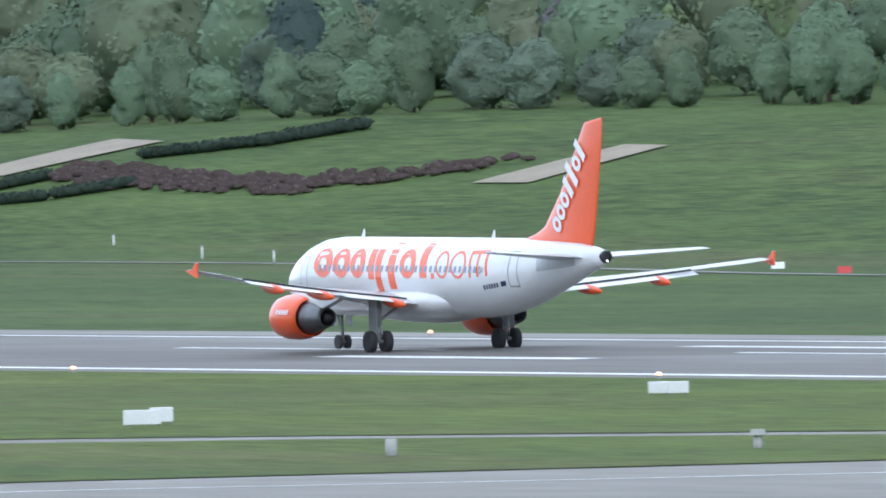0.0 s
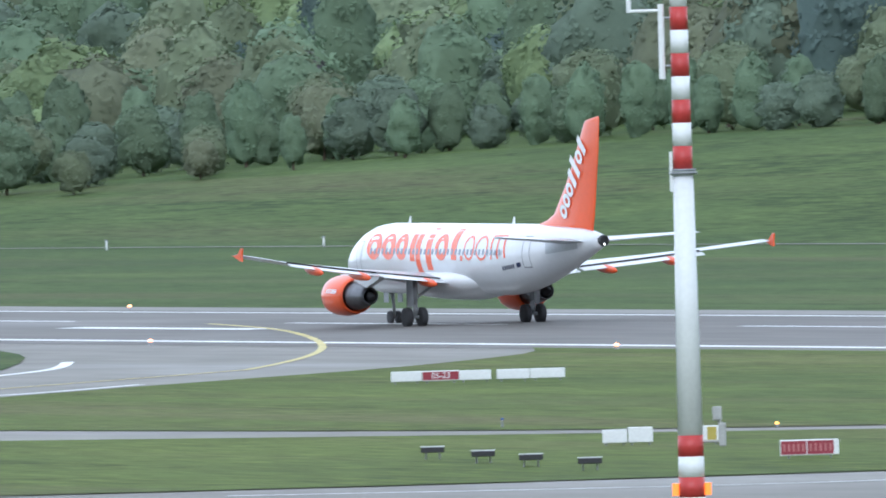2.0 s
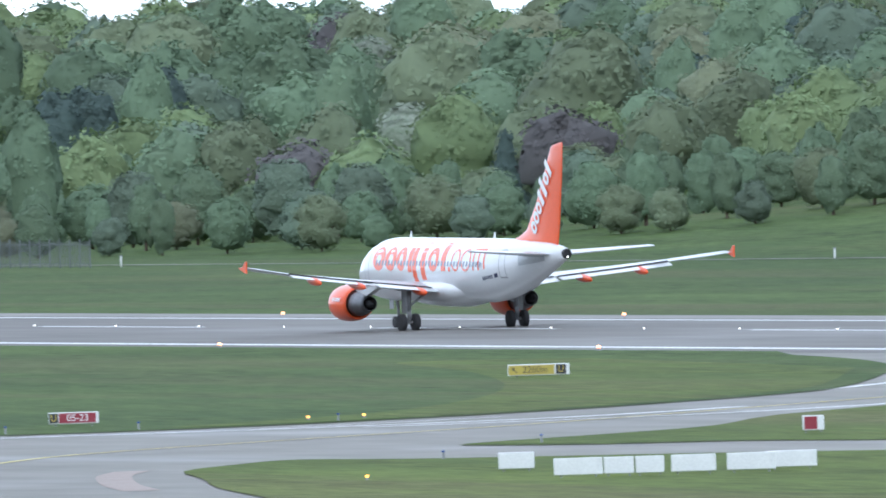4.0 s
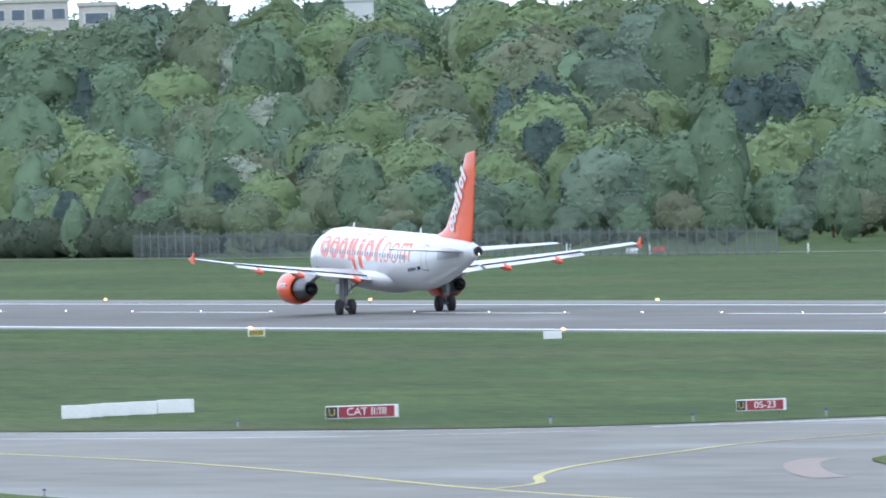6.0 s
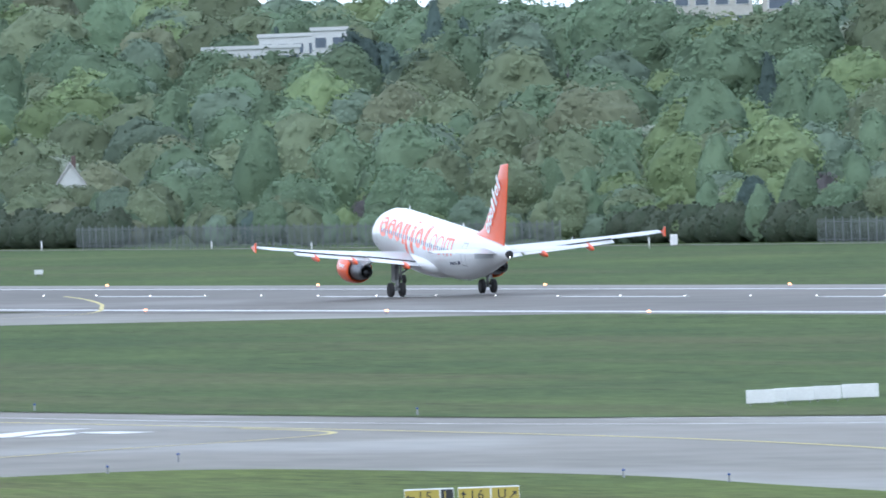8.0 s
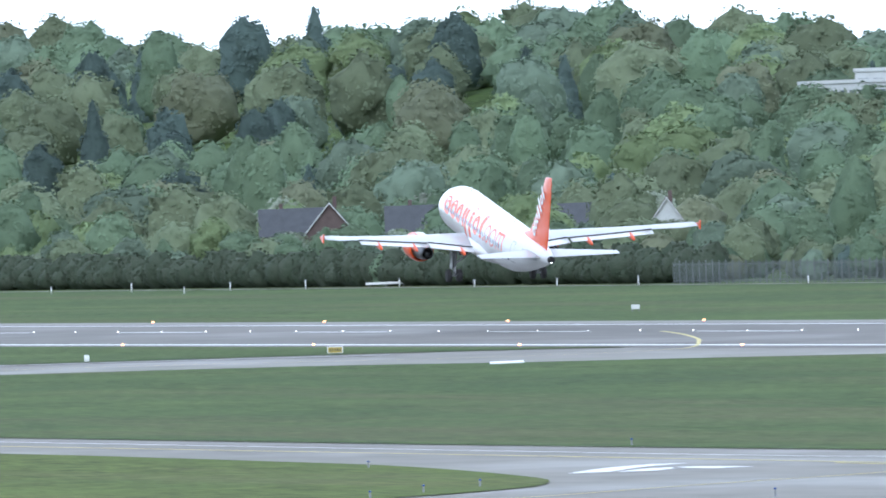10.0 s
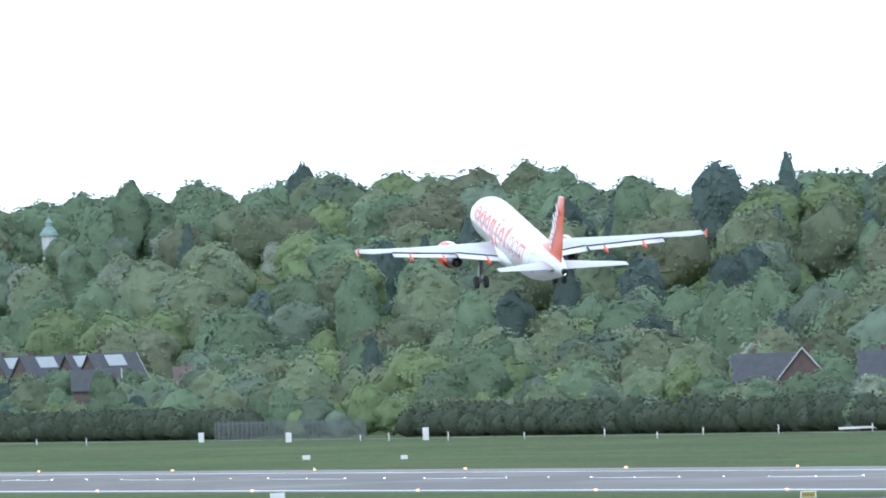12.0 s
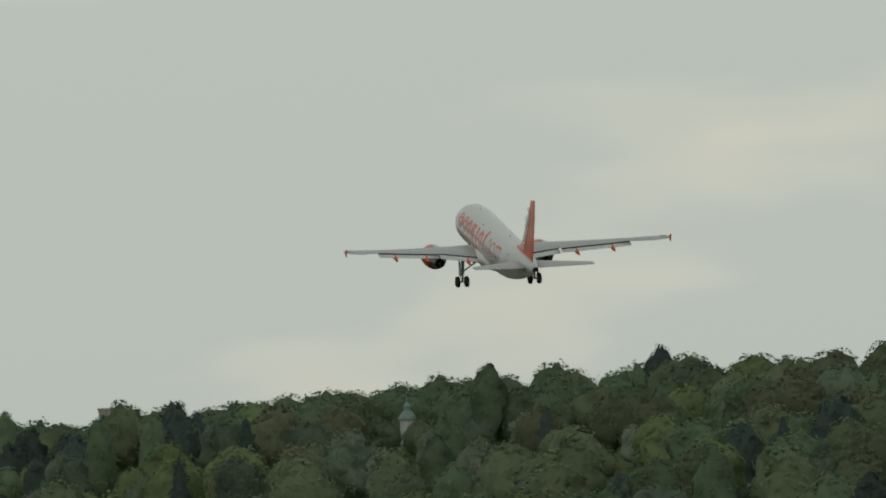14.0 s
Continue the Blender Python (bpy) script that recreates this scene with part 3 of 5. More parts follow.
def foil(le, chord, thick, n=9):
    """A wing section in the local y-z plane: le is the leading edge (x, y, z)."""
    top, low = [], []
    for k in range(n):
        u = 0.5 - 0.5 * math.cos(math.pi * k / (n - 1))
        t = 5 * thick * (0.2969 * math.sqrt(u) - 0.126 * u - 0.3516 * u * u + 0.2843 * u ** 3 - 0.1015 * u ** 4)
        top.append((le[0], le[1] - u * chord, le[2] + t * chord * 1.1))
        low.append((le[0], le[1] - u * chord, le[2] - t * chord * 0.9))
    return top + low[-2:0:-1]


def wing_le(x):
    return (x, NOSE - 10.7 - (x - 1.9) * 0.595, 2.72 + (x - 1.9) * 0.1166 + max(0, x - 9) ** 2 * 0.0025)


def wing_te(x):
    return NOSE - (17.55 if x < 6.4 else 17.55 + (x - 6.4) * 0.352)


def flip(bm, side):
    if side < 0:
        bmesh.ops.scale(bm, vec=(-1, 1, 1), verts=bm.verts)
        bmesh.ops.reverse_faces(bm, faces=bm.faces)
    return bm


def build_wing(plane, side):
    bm = bmesh.new()
    rings = []
    for x in (1.0, 1.9, 3.2, 4.8, 6.4, 8.5, 11, 13.4, 15.4, 16.8):
        le = wing_le(x)
        full = le[1] - wing_te(x)
        chord = full - (1.15 if x < 13.5 else 0.0) * (1 if x < 6.5 else 0.75)
        rings.append(foil(le, chord, 0.14 - 0.0025 * x))
    loft(bm, rings)
    wing = smooth(part("wing", flip(bm, side), M_GREYPAINT, plane, "pale grey swept wing"))
    for a, b in ((2.0, 6.3), (6.5, 13.2)):
        bm = bmesh.new()
        rings = []
        for k in range(5):
            x = a + (b - a) * k / 4
            le = wing_le(x)
            ch = 1.25 * (1 if a < 3 else 0.8)
            ring = foil((0, 0, 0), ch, 0.13, 6)
            rot = Matrix.Rotation(radians(9), 3, "X")
            rings.append([tuple(Vector((x, wing_te(x) + ch * 1.0, le[2] - 0.07)) + rot @ Vector(p)) for p in ring])
        loft(bm, rings)
        smooth(part("flap", flip(bm, side), M_PAINT, wing, "white flap lowered for take-off"))
        # a solid dark bar gives the flap gap its shade as colour
        bm = bmesh.new()
        rings = []
        for k in range(5):
            x = a + (b - a) * k / 4
            y0, z0 = wing_te(x) + (1.2 if a < 3 else 0.9), wing_le(x)[2]
            rings.append([(x, y0 + 0.1, z0 - 0.06), (x, y0 - 0.06, z0 - 0.06), (x, y0 - 0.06, z0 + 0.07), (x, y0 + 0.1, z0 + 0.05)])
        loft(bm, rings)
        part("flap_slot", flip(bm, side), M_DARK, wing, "dark bar painting in the shade of the gap ahead of the flap")
    bm = bmesh.new()
    pts = [(0.5, 0), (-0.2, 0.05), (-0.65, 0.42), (-0.85, 0.4), (-0.75, 0.0), (-0.8, -0.34), (-0.6, -0.34)]
    le = wing_le(17.0)
    loft(bm, [[(17.0 + d, le[1] - 0.75 + py, le[2] + pz) for py, pz in pts] for d in (-0.05, 0.05)])
    part("wingtip_fence", flip(bm, side), M_ORANGE, wing, "orange wingtip fence")
    for x, ln in ((3.4, 2.6), (7.9, 2.9), (11.4, 2.4)):
        bm = bmesh.new()
        y0, z0 = wing_te(x) + ln * 0.68, wing_le(x)[2] - 0.2
        rings = []
        for k in range(9):
            u = k / 8
            r = 0.25 * math.sqrt(max(0.0, math.sin(math.pi * min(1, 0.04 + u * 0.95)))) + 0.01
            rings.append([(x + r * 0.7 * math.cos(t), y0 - u * ln, z0 - 0.2 * u + r * math.sin(t)) for t in [6.283 * j / 10 for j in range(10)]])
        loft(bm, rings)
        smooth(part("flap_track_fairing", flip(bm, side), M_ORANGE, wing, "orange flap track fairing"))
    return wing


def build_engine(plane, side):
    ex, ey, ez = 5.65 * side, NOSE - 9.45, 1.82
    bm = bmesh.new()

    def ring(r, s, n=28, drop=0):
        return [(ex + r * math.cos(t), ey - s, ez + drop + r * math.sin(t) * (1 if math.sin(t) > 0 else 0.96)) for t in [6.283185 * j / n for j in range(n)]]
    loft(bm, [ring(0.82, 0.7), ring(0.86, 0.25), ring(0.98, 0.0), ring(1.1, 0.12), ring(1.19, 0.6), ring(1.22, 1.3), ring(1.19, 1.9), ring(1.1, 2.5), ring(1.02, 2.8), ring(0.95, 2.8), ring(0.95, 2.3)])
    eng = smooth(part("engine", bm, M_ORANGE, plane, "orange engine nacelle"))
    bm = bmesh.new()
    loft(bm, [ring(0.85, 0.6), ring(0.2, 0.65)])
    part("fan", bm, M_DARK, eng, "dark fan face")
    bm = bmesh.new()
    loft(bm, [ring(0.86, 2.2), ring(0.85, 2.85), ring(0.76, 3.4), ring(0.58, 4.2), ring(0.5, 4.6), ring(0.44, 4.6), ring(0.44, 4.3)])
    smooth(part("core_nozzle", bm, M_METAL, eng, "dark metal exhaust nozzle"))
    bm = bmesh.new()
    loft(bm, [ring(0.32, 4.2, 12), ring(0.26, 4.8, 12), ring(0.05, 5.3, 12)])
    smooth(part("exhaust_plug", bm, M_DARK, eng, "dark exhaust cone"))
    bm = bmesh.new()
    loft(bm, [[(ex - 0.2, y, z0), (ex + 0.2, y, z0), (ex + 0.16, y, z1), (ex - 0.16, y, z1)] for y, z0, z1 in ((ey - 0.9, ez + 1.1, ez + 1.25), (ey - 2.5, ez + 0.8, ez + 1.5), (ey - 4.4, ez + 0.5, ez + 1.45), (ey - 6.2, ez + 1.0, ez + 1.3))])
    part("pylon", bm, M_PAINT, eng, "white engine pylon")
    for y in (ey - 0.9,):
        bm = bmesh.new()
        for sx in (-1, 1):
            box(bm, ex + sx * 1.16, y - 0.4, ez + 0.15, 0.12, 0.9, 0.03)
        part("strake", bm, M_ORANGE, eng)
    # white marking on the outer face, as slanted bars
    for k in range(7):
        bm = bmesh.new()
        for aa in range(2):
            s0 = 0.85 + k * 0.2
            tilt = 0.09
            r = 1.225
            quad = []
            for ds, ang in ((0, 8), (0.13, 8), (0.13 + tilt, 20), (tilt, 20)):
                t = radians(180 - ang) if True else 0
                quad.append((ex + (r * math.cos(t) if side < 0 else -r * math.cos(t)), ey - 0.2 - s0 - ds + tilt, ez + r * math.sin(t)))
            if aa == 0:
                bm.faces.new([bm.verts.new(q) for q in quad])
        part("marking_bar", bm, M_LETTER, eng, "white marking")
    return eng


def build_wheel(parent, name, x, y, z, r, w):
    bm = bmesh.new()
    rings = []
    for rr, d in ((0.5, 0.5), (0.82, 0.5), (0.96, 0.4), (1.0, 0.2), (1.0, -0.2), (0.96, -0.4), (0.82, -0.5), (0.5, -0.5)):
        rings.append([(x + d * w, y + r * rr * math.cos(t), z + r * rr * math.sin(t)) for t in [6.283185 * j / 24 for j in range(24)]])
    loft(bm, rings)
    wheel = smooth(part(name, bm, M_RUBBER, parent, "black tyre"))
    bm = bmesh.new()
    tube(bm, (x - w * 0.42, y, z), (x + w * 0.42, y, z), r * 0.5, n=16)
    hub = part("hub", bm, M_STRUT, wheel if wheel.parent.parent is None else wheel, "grey hub")
    return wheel


def build_gear(plane):
    for side in (-1, 1):
        leg = smooth(part("main_gear", (lambda b: (tube(b, (3.8 * side, 0, 0.5), (3.75 * side, 0.05, 1.5), 0.11), tube(b, (3.76 * side, 0.04, 1.3), (3.7 * side, 0.1, 2.9), 0.17), b)[2])(bmesh.new()), M_STRUT, plane, "grey main landing gear leg"))
        bm = bmesh.new()
        tube(bm, (3.75 * side, 0.05, 1.6), (2.2 * side, 0.2, 2.6), 0.08)
        tube(bm, (3.79 * side, -0.15, 0.65), (3.76 * side, -0.38, 1.0), 0.05)
        tube(bm, (3.76 * side, -0.38, 1.0), (3.75 * side, -0.14, 1.4), 0.05)
        tube(bm, (3.3 * side, 0, 0.57), (4.3 * side, 0, 0.57), 0.09)
        part("brace", bm, M_STRUT, leg, "grey side brace and axle")
        bm = bmesh.new()
        box(bm, 4.05 * side, 0.05, 1.15, 0.05, 0.9, 1.6, 0.02)
        part("gear_door", bm, M_STRUT, leg, "grey leg door")
        for d in (-0.47, 0.47):
            build_wheel(leg, "wheel", 3.8 * side + d, 0, 0.57, 0.57, 0.4)
    y = NOSE - 5.07
    bm = bmesh.new()
    tube(bm, (0, y, 0.38), (0, y + 0.15, 2.3), 0.09)
    tube(bm, (0, y + 0.1, 1.1), (0, y + 0.75, 2.2), 0.05)
    tube(bm, (-0.35, y, 0.38), (0.35, y, 0.38), 0.06)
    leg = smooth(part("nose_gear", bm, M_STRUT, plane, "grey nose landing gear leg"))
    for d in (-0.25, 0.25):
        build_wheel(leg, "wheel", d, y, 0.38, 0.38, 0.22)
    for side in (-1, 1):
        bm = bmesh.new()
        box(bm, 0.45 * side, y + 0.1, 1.25, 0.04, 0.7, 0.75, 0.02)
        part("gear_door", bm, M_STRUT, leg, "grey nose gear door")


def skin_patch(outline, side):
    """Faces on the fuselage skin; outline is a list of strips, each a list of (s, height above the window line) pairs of points."""
    bm = bmesh.new()
    for strip in outline:
        prev = None
        for (s1, h1), (s2, h2) in strip:
            pair = []
            for s, h in ((s1, h1), (s2, h2)):
                p = fus(s, math.degrees(math.asin(max(-0.98, min(0.98, h / 2.07)))), 0.012)
                pair.append(bm.verts.new((p.x * -side, p.y, p.z)))
            if prev:
                bm.faces.new((prev[0], prev[1], pair[1], pair[0]))
            prev = pair
    bmesh.ops.recalc_face_normals(bm, faces=bm.faces)
    return bm


def bar(s, h0, h1, w, slant=0.28):
    return [[((s - slant * (h0 + (h1 - h0) * k / 6), h0 + (h1 - h0) * k / 6), (s + w - slant * (h0 + (h1 - h0) * k / 6), h0 + (h1 - h0) * k / 6)) for k in range(7)]]


def oval(s, h, rs, rh, band, slant=0.28):
    strip = []
    for k in range(21):
        t = 6.283185 * k / 20
        pts = []
        for f in (1.0, 0.0):
            hh = h + (rh - (0 if f else band * 0.8)) * math.sin(t)
            ss = s + (rs - (0 if f else band)) * math.cos(t) - slant * hh
            pts.append((ss, hh))
        strip.append(tuple(pts))
    return [strip]


def build_marking(plane, side):
    """The fuselage's big orange marking as plain ovals and slanted bars."""
    shapes = [oval(7.6, 0.72, 0.98, 0.76, 0.6), oval(9.55, 0.72, 0.9, 0.76, 0.56), oval(11.3, 0.72, 0.78, 0.76, 0.5),
              bar(12.45, -0.1, 1.45, 0.62), bar(13.2, -0.72, 1.45, 0.62), bar(14.55, -0.6, 1.8, 0.72), oval(16.6, 0.72, 0.84, 0.76, 0.48),
              bar(17.9, 0.0, 1.78, 0.72), bar(19.1, -0.03, 0.25, 0.32), oval(20.25, 0.7, 0.68, 0.72, 0.17), oval(21.9, 0.7, 0.8, 0.72, 0.17)]
    for k in range(3):
        shapes.append(bar(23.0 + 0.78 * k, 0.0, 1.42, 0.2))
    shapes.append(bar(23.1, 1.22, 1.42, 1.6))
    shapes = [[[tuple((q[0] * 1.04 - 1.25, q[1]) for q in pair) for pair in st] for st in sh] for sh in shapes]
    for sh in shapes:
        part("marking", skin_patch(sh, side), M_ORANGE, plane, "plain orange marking on the fuselage")
    for k in range(6):
        part("registration_bar", skin_patch(bar(24.0 + 0.24 * k, -0.75, -0.5, 0.15, 0), side), M_BARS, plane, "small dark marking")
    part("flag_mark", skin_patch(bar(25.6, -0.78, -0.48, 0.45, 0), side), M_BARS, plane, "small blue flag marking")


def build_plane():
    plane = new("aeroplane")
    tagged(plane, "white twin-engine jet airliner with orange tail and engines", "aeroplane")
    bm = bmesh.new()
    rings = []
    for s, w, h, c in STATIONS:
        rings.append([(w * math.cos(t), NOSE - s, FUS_Z + c + h * math.sin(t)) for t in [6.283185 * j / 40 for j in range(40)]])
    loft(bm, rings)
    smooth(part("fuselage", bm, M_PAINT, plane, "white fuselage"))
    bm = bmesh.new()
    rings = []
    for s, w, h in ((9.3, 0.9, 0.3), (10.2, 1.7, 0.75), (11.5, 2.15, 1.05), (14, 2.3, 1.15), (17, 2.3, 1.15), (18.8, 2.0, 0.95), (20.2, 1.3, 0.5), (20.9, 0.7, 0.2)):
        rings.append([(w * math.cos(t), NOSE - s, 2.62 + h * math.sin(t) * (1 if math.sin(t) < 0 else 0.75)) for t in [6.283185 * j / 24 for j in range(24)]])
    loft(bm, rings)
    smooth(part("belly_fairing", bm, M_PAINT, plane, "white belly fairing"))
    bm = bmesh.new()
    loft(bm, [[(r * math.cos(t), NOSE - s, FUS_Z + 1.14 + r * 1.1 * math.sin(t)) for t in [6.283185 * j / 16 for j in range(16)]] for s, r in ((33.6, 0.34), (34.0, 0.29), (34.02, 0.2), (33.92, 0.18))])
    part("tail_exhaust", bm, M_DARK, plane, "dark tailcone exhaust")
    bm = bmesh.new()
    bmesh.ops.create_uvsphere(bm, u_segments=10, v_segments=6, radius=0.055, matrix=Matrix.Translation((0, NOSE - 34.0, FUS_Z + 0.93)))
    part("tail_lamp", bm, M_TAIL_LAMP, plane, "glowing white tail lamp")
    for side in (-1, 1):
        build_wing(plane, side)
        build_engine(plane, side)
        bm = bmesh.new()
        loft(bm, [foil((x, NOSE - 28.6 - x * 0.6, 4.9 + x * 0.066), 3.7 - x * 0.37, 0.1) for x in (0.3, 1.5, 3, 4.6, 6.1, 6.22)])
        smooth(part("tailplane", flip(bm, side), M_GREYPAINT, plane, "pale grey tailplane"))
        bm = bmesh.new()
        for k in range(5):
            for q in range(4):
                ps = [fus(28.7 + 0.62 * kk, -16 + 9 * qq - (kk - 2.5) * 2.0, 0.014) for kk, qq in ((k, q), (k + 1, q), (k + 1, q + 1), (k, q + 1))]
                bm.faces.new([bm.verts.new((p.x * -side, p.y, p.z)) for p in ps])
        part("trim_plate", bm, M_GREYPAINT, plane, "grey plate at the tailplane root")
        build_marking(plane, side)
        win = None
        for k in range(34):
            s = 6.2 + 0.533 * k
            if win is None:
                b2 = skin_patch([[((12 - 0.115, 0.3), (12 + 0.115, 0.3)), ((12 - 0.13, 0.38), (12 + 0.13, 0.38)), ((12 - 0.13, 0.55), (12 + 0.13, 0.55)), ((12 - 0.115, 0.63), (12 + 0.115, 0.63))]], side)
                bmesh.ops.translate(b2, vec=(-0.006 if side < 0 else 0.006, 0, 0), verts=b2.verts)
                w = win = part("window", b2, M_GLASS, plane, "small cabin window")
            else:
                w = new("window", win.data)
                w.parent = plane
            w.location.y = 12 - s
        for s0 in (3.9, 26.3):
            bm = bmesh.new()
            lo, hi, wd = (-0.8, 1.0, 0.8) if s0 < 20 else (-0.35, 1.35, 0.75)
            for sa, ha, sb, hb in ((s0, lo, s0 + 0.05, hi), (s0 + wd, lo, s0 + wd + 0.05, hi), (s0, hi, s0 + wd + 0.05, hi + 0.05), (s0, lo - 0.07, s0 + wd + 0.05, lo)):
                for k in range(6):
                    h0, h1 = ha + (hb - ha) * k / 6, ha + (hb - ha) * (k + 1) / 6
                    ps = []
                    for s_, h_ in ((sa, h0), (sb, h0), (sb, h1), (sa, h1)):
                        hh = float(np.interp(s_, [q[0] for q in STATIONS], [q[2] for q in STATIONS]))
                        cc = float(np.interp(s_, [q[0] for q in STATIONS], [q[3] for q in STATIONS]))
                        ps.append(fus(s_, math.degrees(math.asin(max(-1, min(1, (h_ - cc) / hh)))), 0.014))
                    bm.faces.new([bm.verts.new((p.x * -side, p.y, p.z)) for p in ps])
            part("door_outline", bm, M_STRUT, plane, "thin grey door outline")
    bm = bmesh.new()
    rings = []
    for z, le, ch in ((5.2, 23.6, 8.9), (5.85, 25.2, 7.4), (6.15, 26.5, 6.2), (6.5, 27.4, 5.4), (8.2, 29.05, 4.05), (10.2, 30.55, 2.95), (11.7, 31.6, 2.05), (11.85, 31.75, 1.8)):
        rings.append([(p[2], p[1], z + (NOSE - le - p[1]) * 0.16 * max(0.0, (z - 8.2) / 3.6)) for p in foil((0, NOSE - le, 0), ch, 0.1)])
    loft(bm, rings)
    smooth(part("fin", bm, M_ORANGE, plane, "orange tail fin"))
    # white marking climbing the fin on both faces, as plain ovals and bars
    along, across = Vector((0, -0.53, 0.848)), Vector((0, 0.848, 0.53))
    for side in (-1, 1):
        for k, tall in enumerate((0.75, 0.75, 0.75, 1.05, 1.3, 0.75, 1.1)):
            mid = Vector((0, NOSE - 29.25, 6.65)) + along * (0.74 * k) + across * ((tall - 0.75) * 0.25)
            bm = bmesh.new()
            if tall < 0.8:
                inner, outer = [], []
                for j in range(14):
                    t = 6.283185 * j / 14
                    for ring, f in ((outer, 1.0), (inner, 0.42)):
                        ring.append(mid + along * (0.36 * f * math.cos(t)) + across * (0.52 * f * math.sin(t)))
                rows = [outer, inner]
                vv = [[bm.verts.new((side * (0.33 - 0.03 * (p.z - 5.8)), p.y, p.z)) for p in ring] for ring in rows]
                for j in range(14):
                    bm.faces.new((vv[0][j], vv[0][(j + 1) % 14], vv[1][(j + 1) % 14], vv[1][j]))
            else:
                quad = [mid + along * a2 + across * c2 * tall * 0.64 for a2, c2 in ((-0.3, -1), (0.1, -1), (0.3, 1), (-0.1, 1))]
                bm.faces.new([bm.verts.new((side * (0.33 - 0.03 * (p.z - 5.8)), p.y, p.z)) for p in quad])
            part("fin_marking", bm, M_LETTER, plane, "white marking on the fin")
    for s in (7.5, 21.8):
        bm = bmesh.new()
        top = fus(s, 90)
        loft(bm, [[(-0.02, top.y + 0.2, top.z - 0.05), (0.02, top.y + 0.2, top.z - 0.05), (0.02, top.y - 0.2, top.z - 0.05), (-0.02, top.y - 0.2, top.z - 0.05)], [(-0.01, top.y - 0.05, top.z + 0.4), (0.01, top.y - 0.05, top.z + 0.4), (0.01, top.y - 0.2, top.z + 0.4), (-0.01, top.y - 0.2, top.z + 0.4)]])
        part("antenna", bm, M_PAINT, plane, "white blade antenna")
    build_gear(plane)
    return plane


aeroplane = build_plane()


# ---- airfield materials ----
M_BOARD = mat("white_sign_board", (0.74, 0.75, 0.74), 0.5, var=0.12, scale=1.5)
M_RED = mat("red_sign_face", (0.27, 0.028, 0.045), 0.4, var=0.1, scale=2)
M_YELLOW = mat("yellow_sign_face", (0.45, 0.36, 0.07), 0.45, var=0.1, scale=2)
M_BLACK = mat("black_sign_face", (0.025, 0.027, 0.03), 0.45, var=0.1, scale=2)
M_MASTRED = mat("mast_red", (0.5, 0.05, 0.045), 0.45, var=0.12, scale=2)
M_MASTWHITE = mat("mast_white", (0.79, 0.8, 0.79), 0.5, var=0.06, scale=1.5)
M_CONCRETE = mat("post_concrete", (0.42, 0.42, 0.4), 0.85, var=0.2, scale=3)
M_BLUE = mat("blue_lamp_glass", (0.03, 0.08, 0.3), 0.2, var=0.1, scale=3)
M_GLOW = mat("runway_lamp_glow", (1.0, 0.4, 0.16), 0.3, emit=3.4, var=0)
M_GLOW_SMALL = mat("centre_lamp_glow", (1.0, 0.9, 0.78), 0.3, emit=3.5, var=0)
M_AMBER = mat("amber_lamp_glow", (1.0, 0.42, 0.05), 0.3, emit=4.0, var=0)
M_OBSTR = mat("orange_obstruction_glass", (1.0, 0.2, 0.02), 0.3, emit=1.2, var=0)
M_FENCE = mat("galvanised_fence", (0.17, 0.19, 0.19), 0.6, 0.2, var=0.1, scale=2)
M_BRICK = mat("red_brick_wall", (0.13, 0.095, 0.088), 0.85, var=0.25, scale=1.5)
M_ROOF = mat("dark_roof_tiles", (0.07, 0.075, 0.085), 0.7, var=0.25, scale=1)
M_REDROOF = mat("weathered_red_tiles", (0.14, 0.1, 0.09), 0.8, var=0.25, scale=1)
M_RENDER = mat("white_rendered_wall", (0.58, 0.6, 0.59), 0.7, var=0.1, scale=0.5)
M_PANEL = mat("pale_roof_panel", (0.36, 0.4, 0.42), 0.3, var=0.1, scale=1)
M_BLOCK = mat("pale_concrete_block", (0.5, 0.49, 0.44), 0.8, var=0.15, scale=0.3)
M_PANE = mat("far_window_glass", (0.12, 0.15, 0.19), 0.15, var=0.2, scale=1)
M_COPPER = mat("green_copper_dome", (0.25, 0.36, 0.33), 0.6, var=0.2, scale=1)
M_SHRUB = mat("heather_shrub", (0.125, 0.092, 0.093), 0.9, color2=(0.1, 0.085, 0.07), scale=0.4, bump=0.7, bump_scale=0.1, spec=0.1)
M_CLIPPED = mat("dark_clipped_leaf", (0.045, 0.062, 0.045), 0.9, color2=(0.03, 0.045, 0.034), scale=0.5, spec=0.1)
M_HEDGE = mat("clipped_hedge_leaf", (0.078, 0.092, 0.066), 0.9, color2=(0.05, 0.07, 0.045), scale=0.5, bump=0.7, bump_scale=0.1, spec=0.1)
M_BROWNPAVE = mat("reddish_brown_paving", (0.3, 0.235, 0.2), 0.8, var=0.2, scale=0.5)
M_SAND = mat("pale_sandy_path", (0.29, 0.245, 0.18), 0.9, var=0.2, scale=0.3)


def facing(x, y, z=0.0, turn=0.0):
    """A pose at x, y whose -Y side faces the terrace, turned by some degrees."""
    return pose(x, y, z, 0, 0, -math.degrees(math.atan2(x, y)) + turn)


def glyphs(text, size):
    """The mesh of a left-aligned text and its extent along x."""
    cu = bpy.data.curves.new("lettering", "FONT")
    cu.body, cu.size, cu.align_y = text, size, "CENTER"
    tmp = bpy.data.objects.new("lettering", cu)
    me = bpy.data.meshes.new_from_object(tmp)
    bpy.data.objects.remove(tmp)
    xs = [v.co.x for v in me.vertices]
    return me, (min(xs), max(xs)) if xs else (0.0, 0.0)


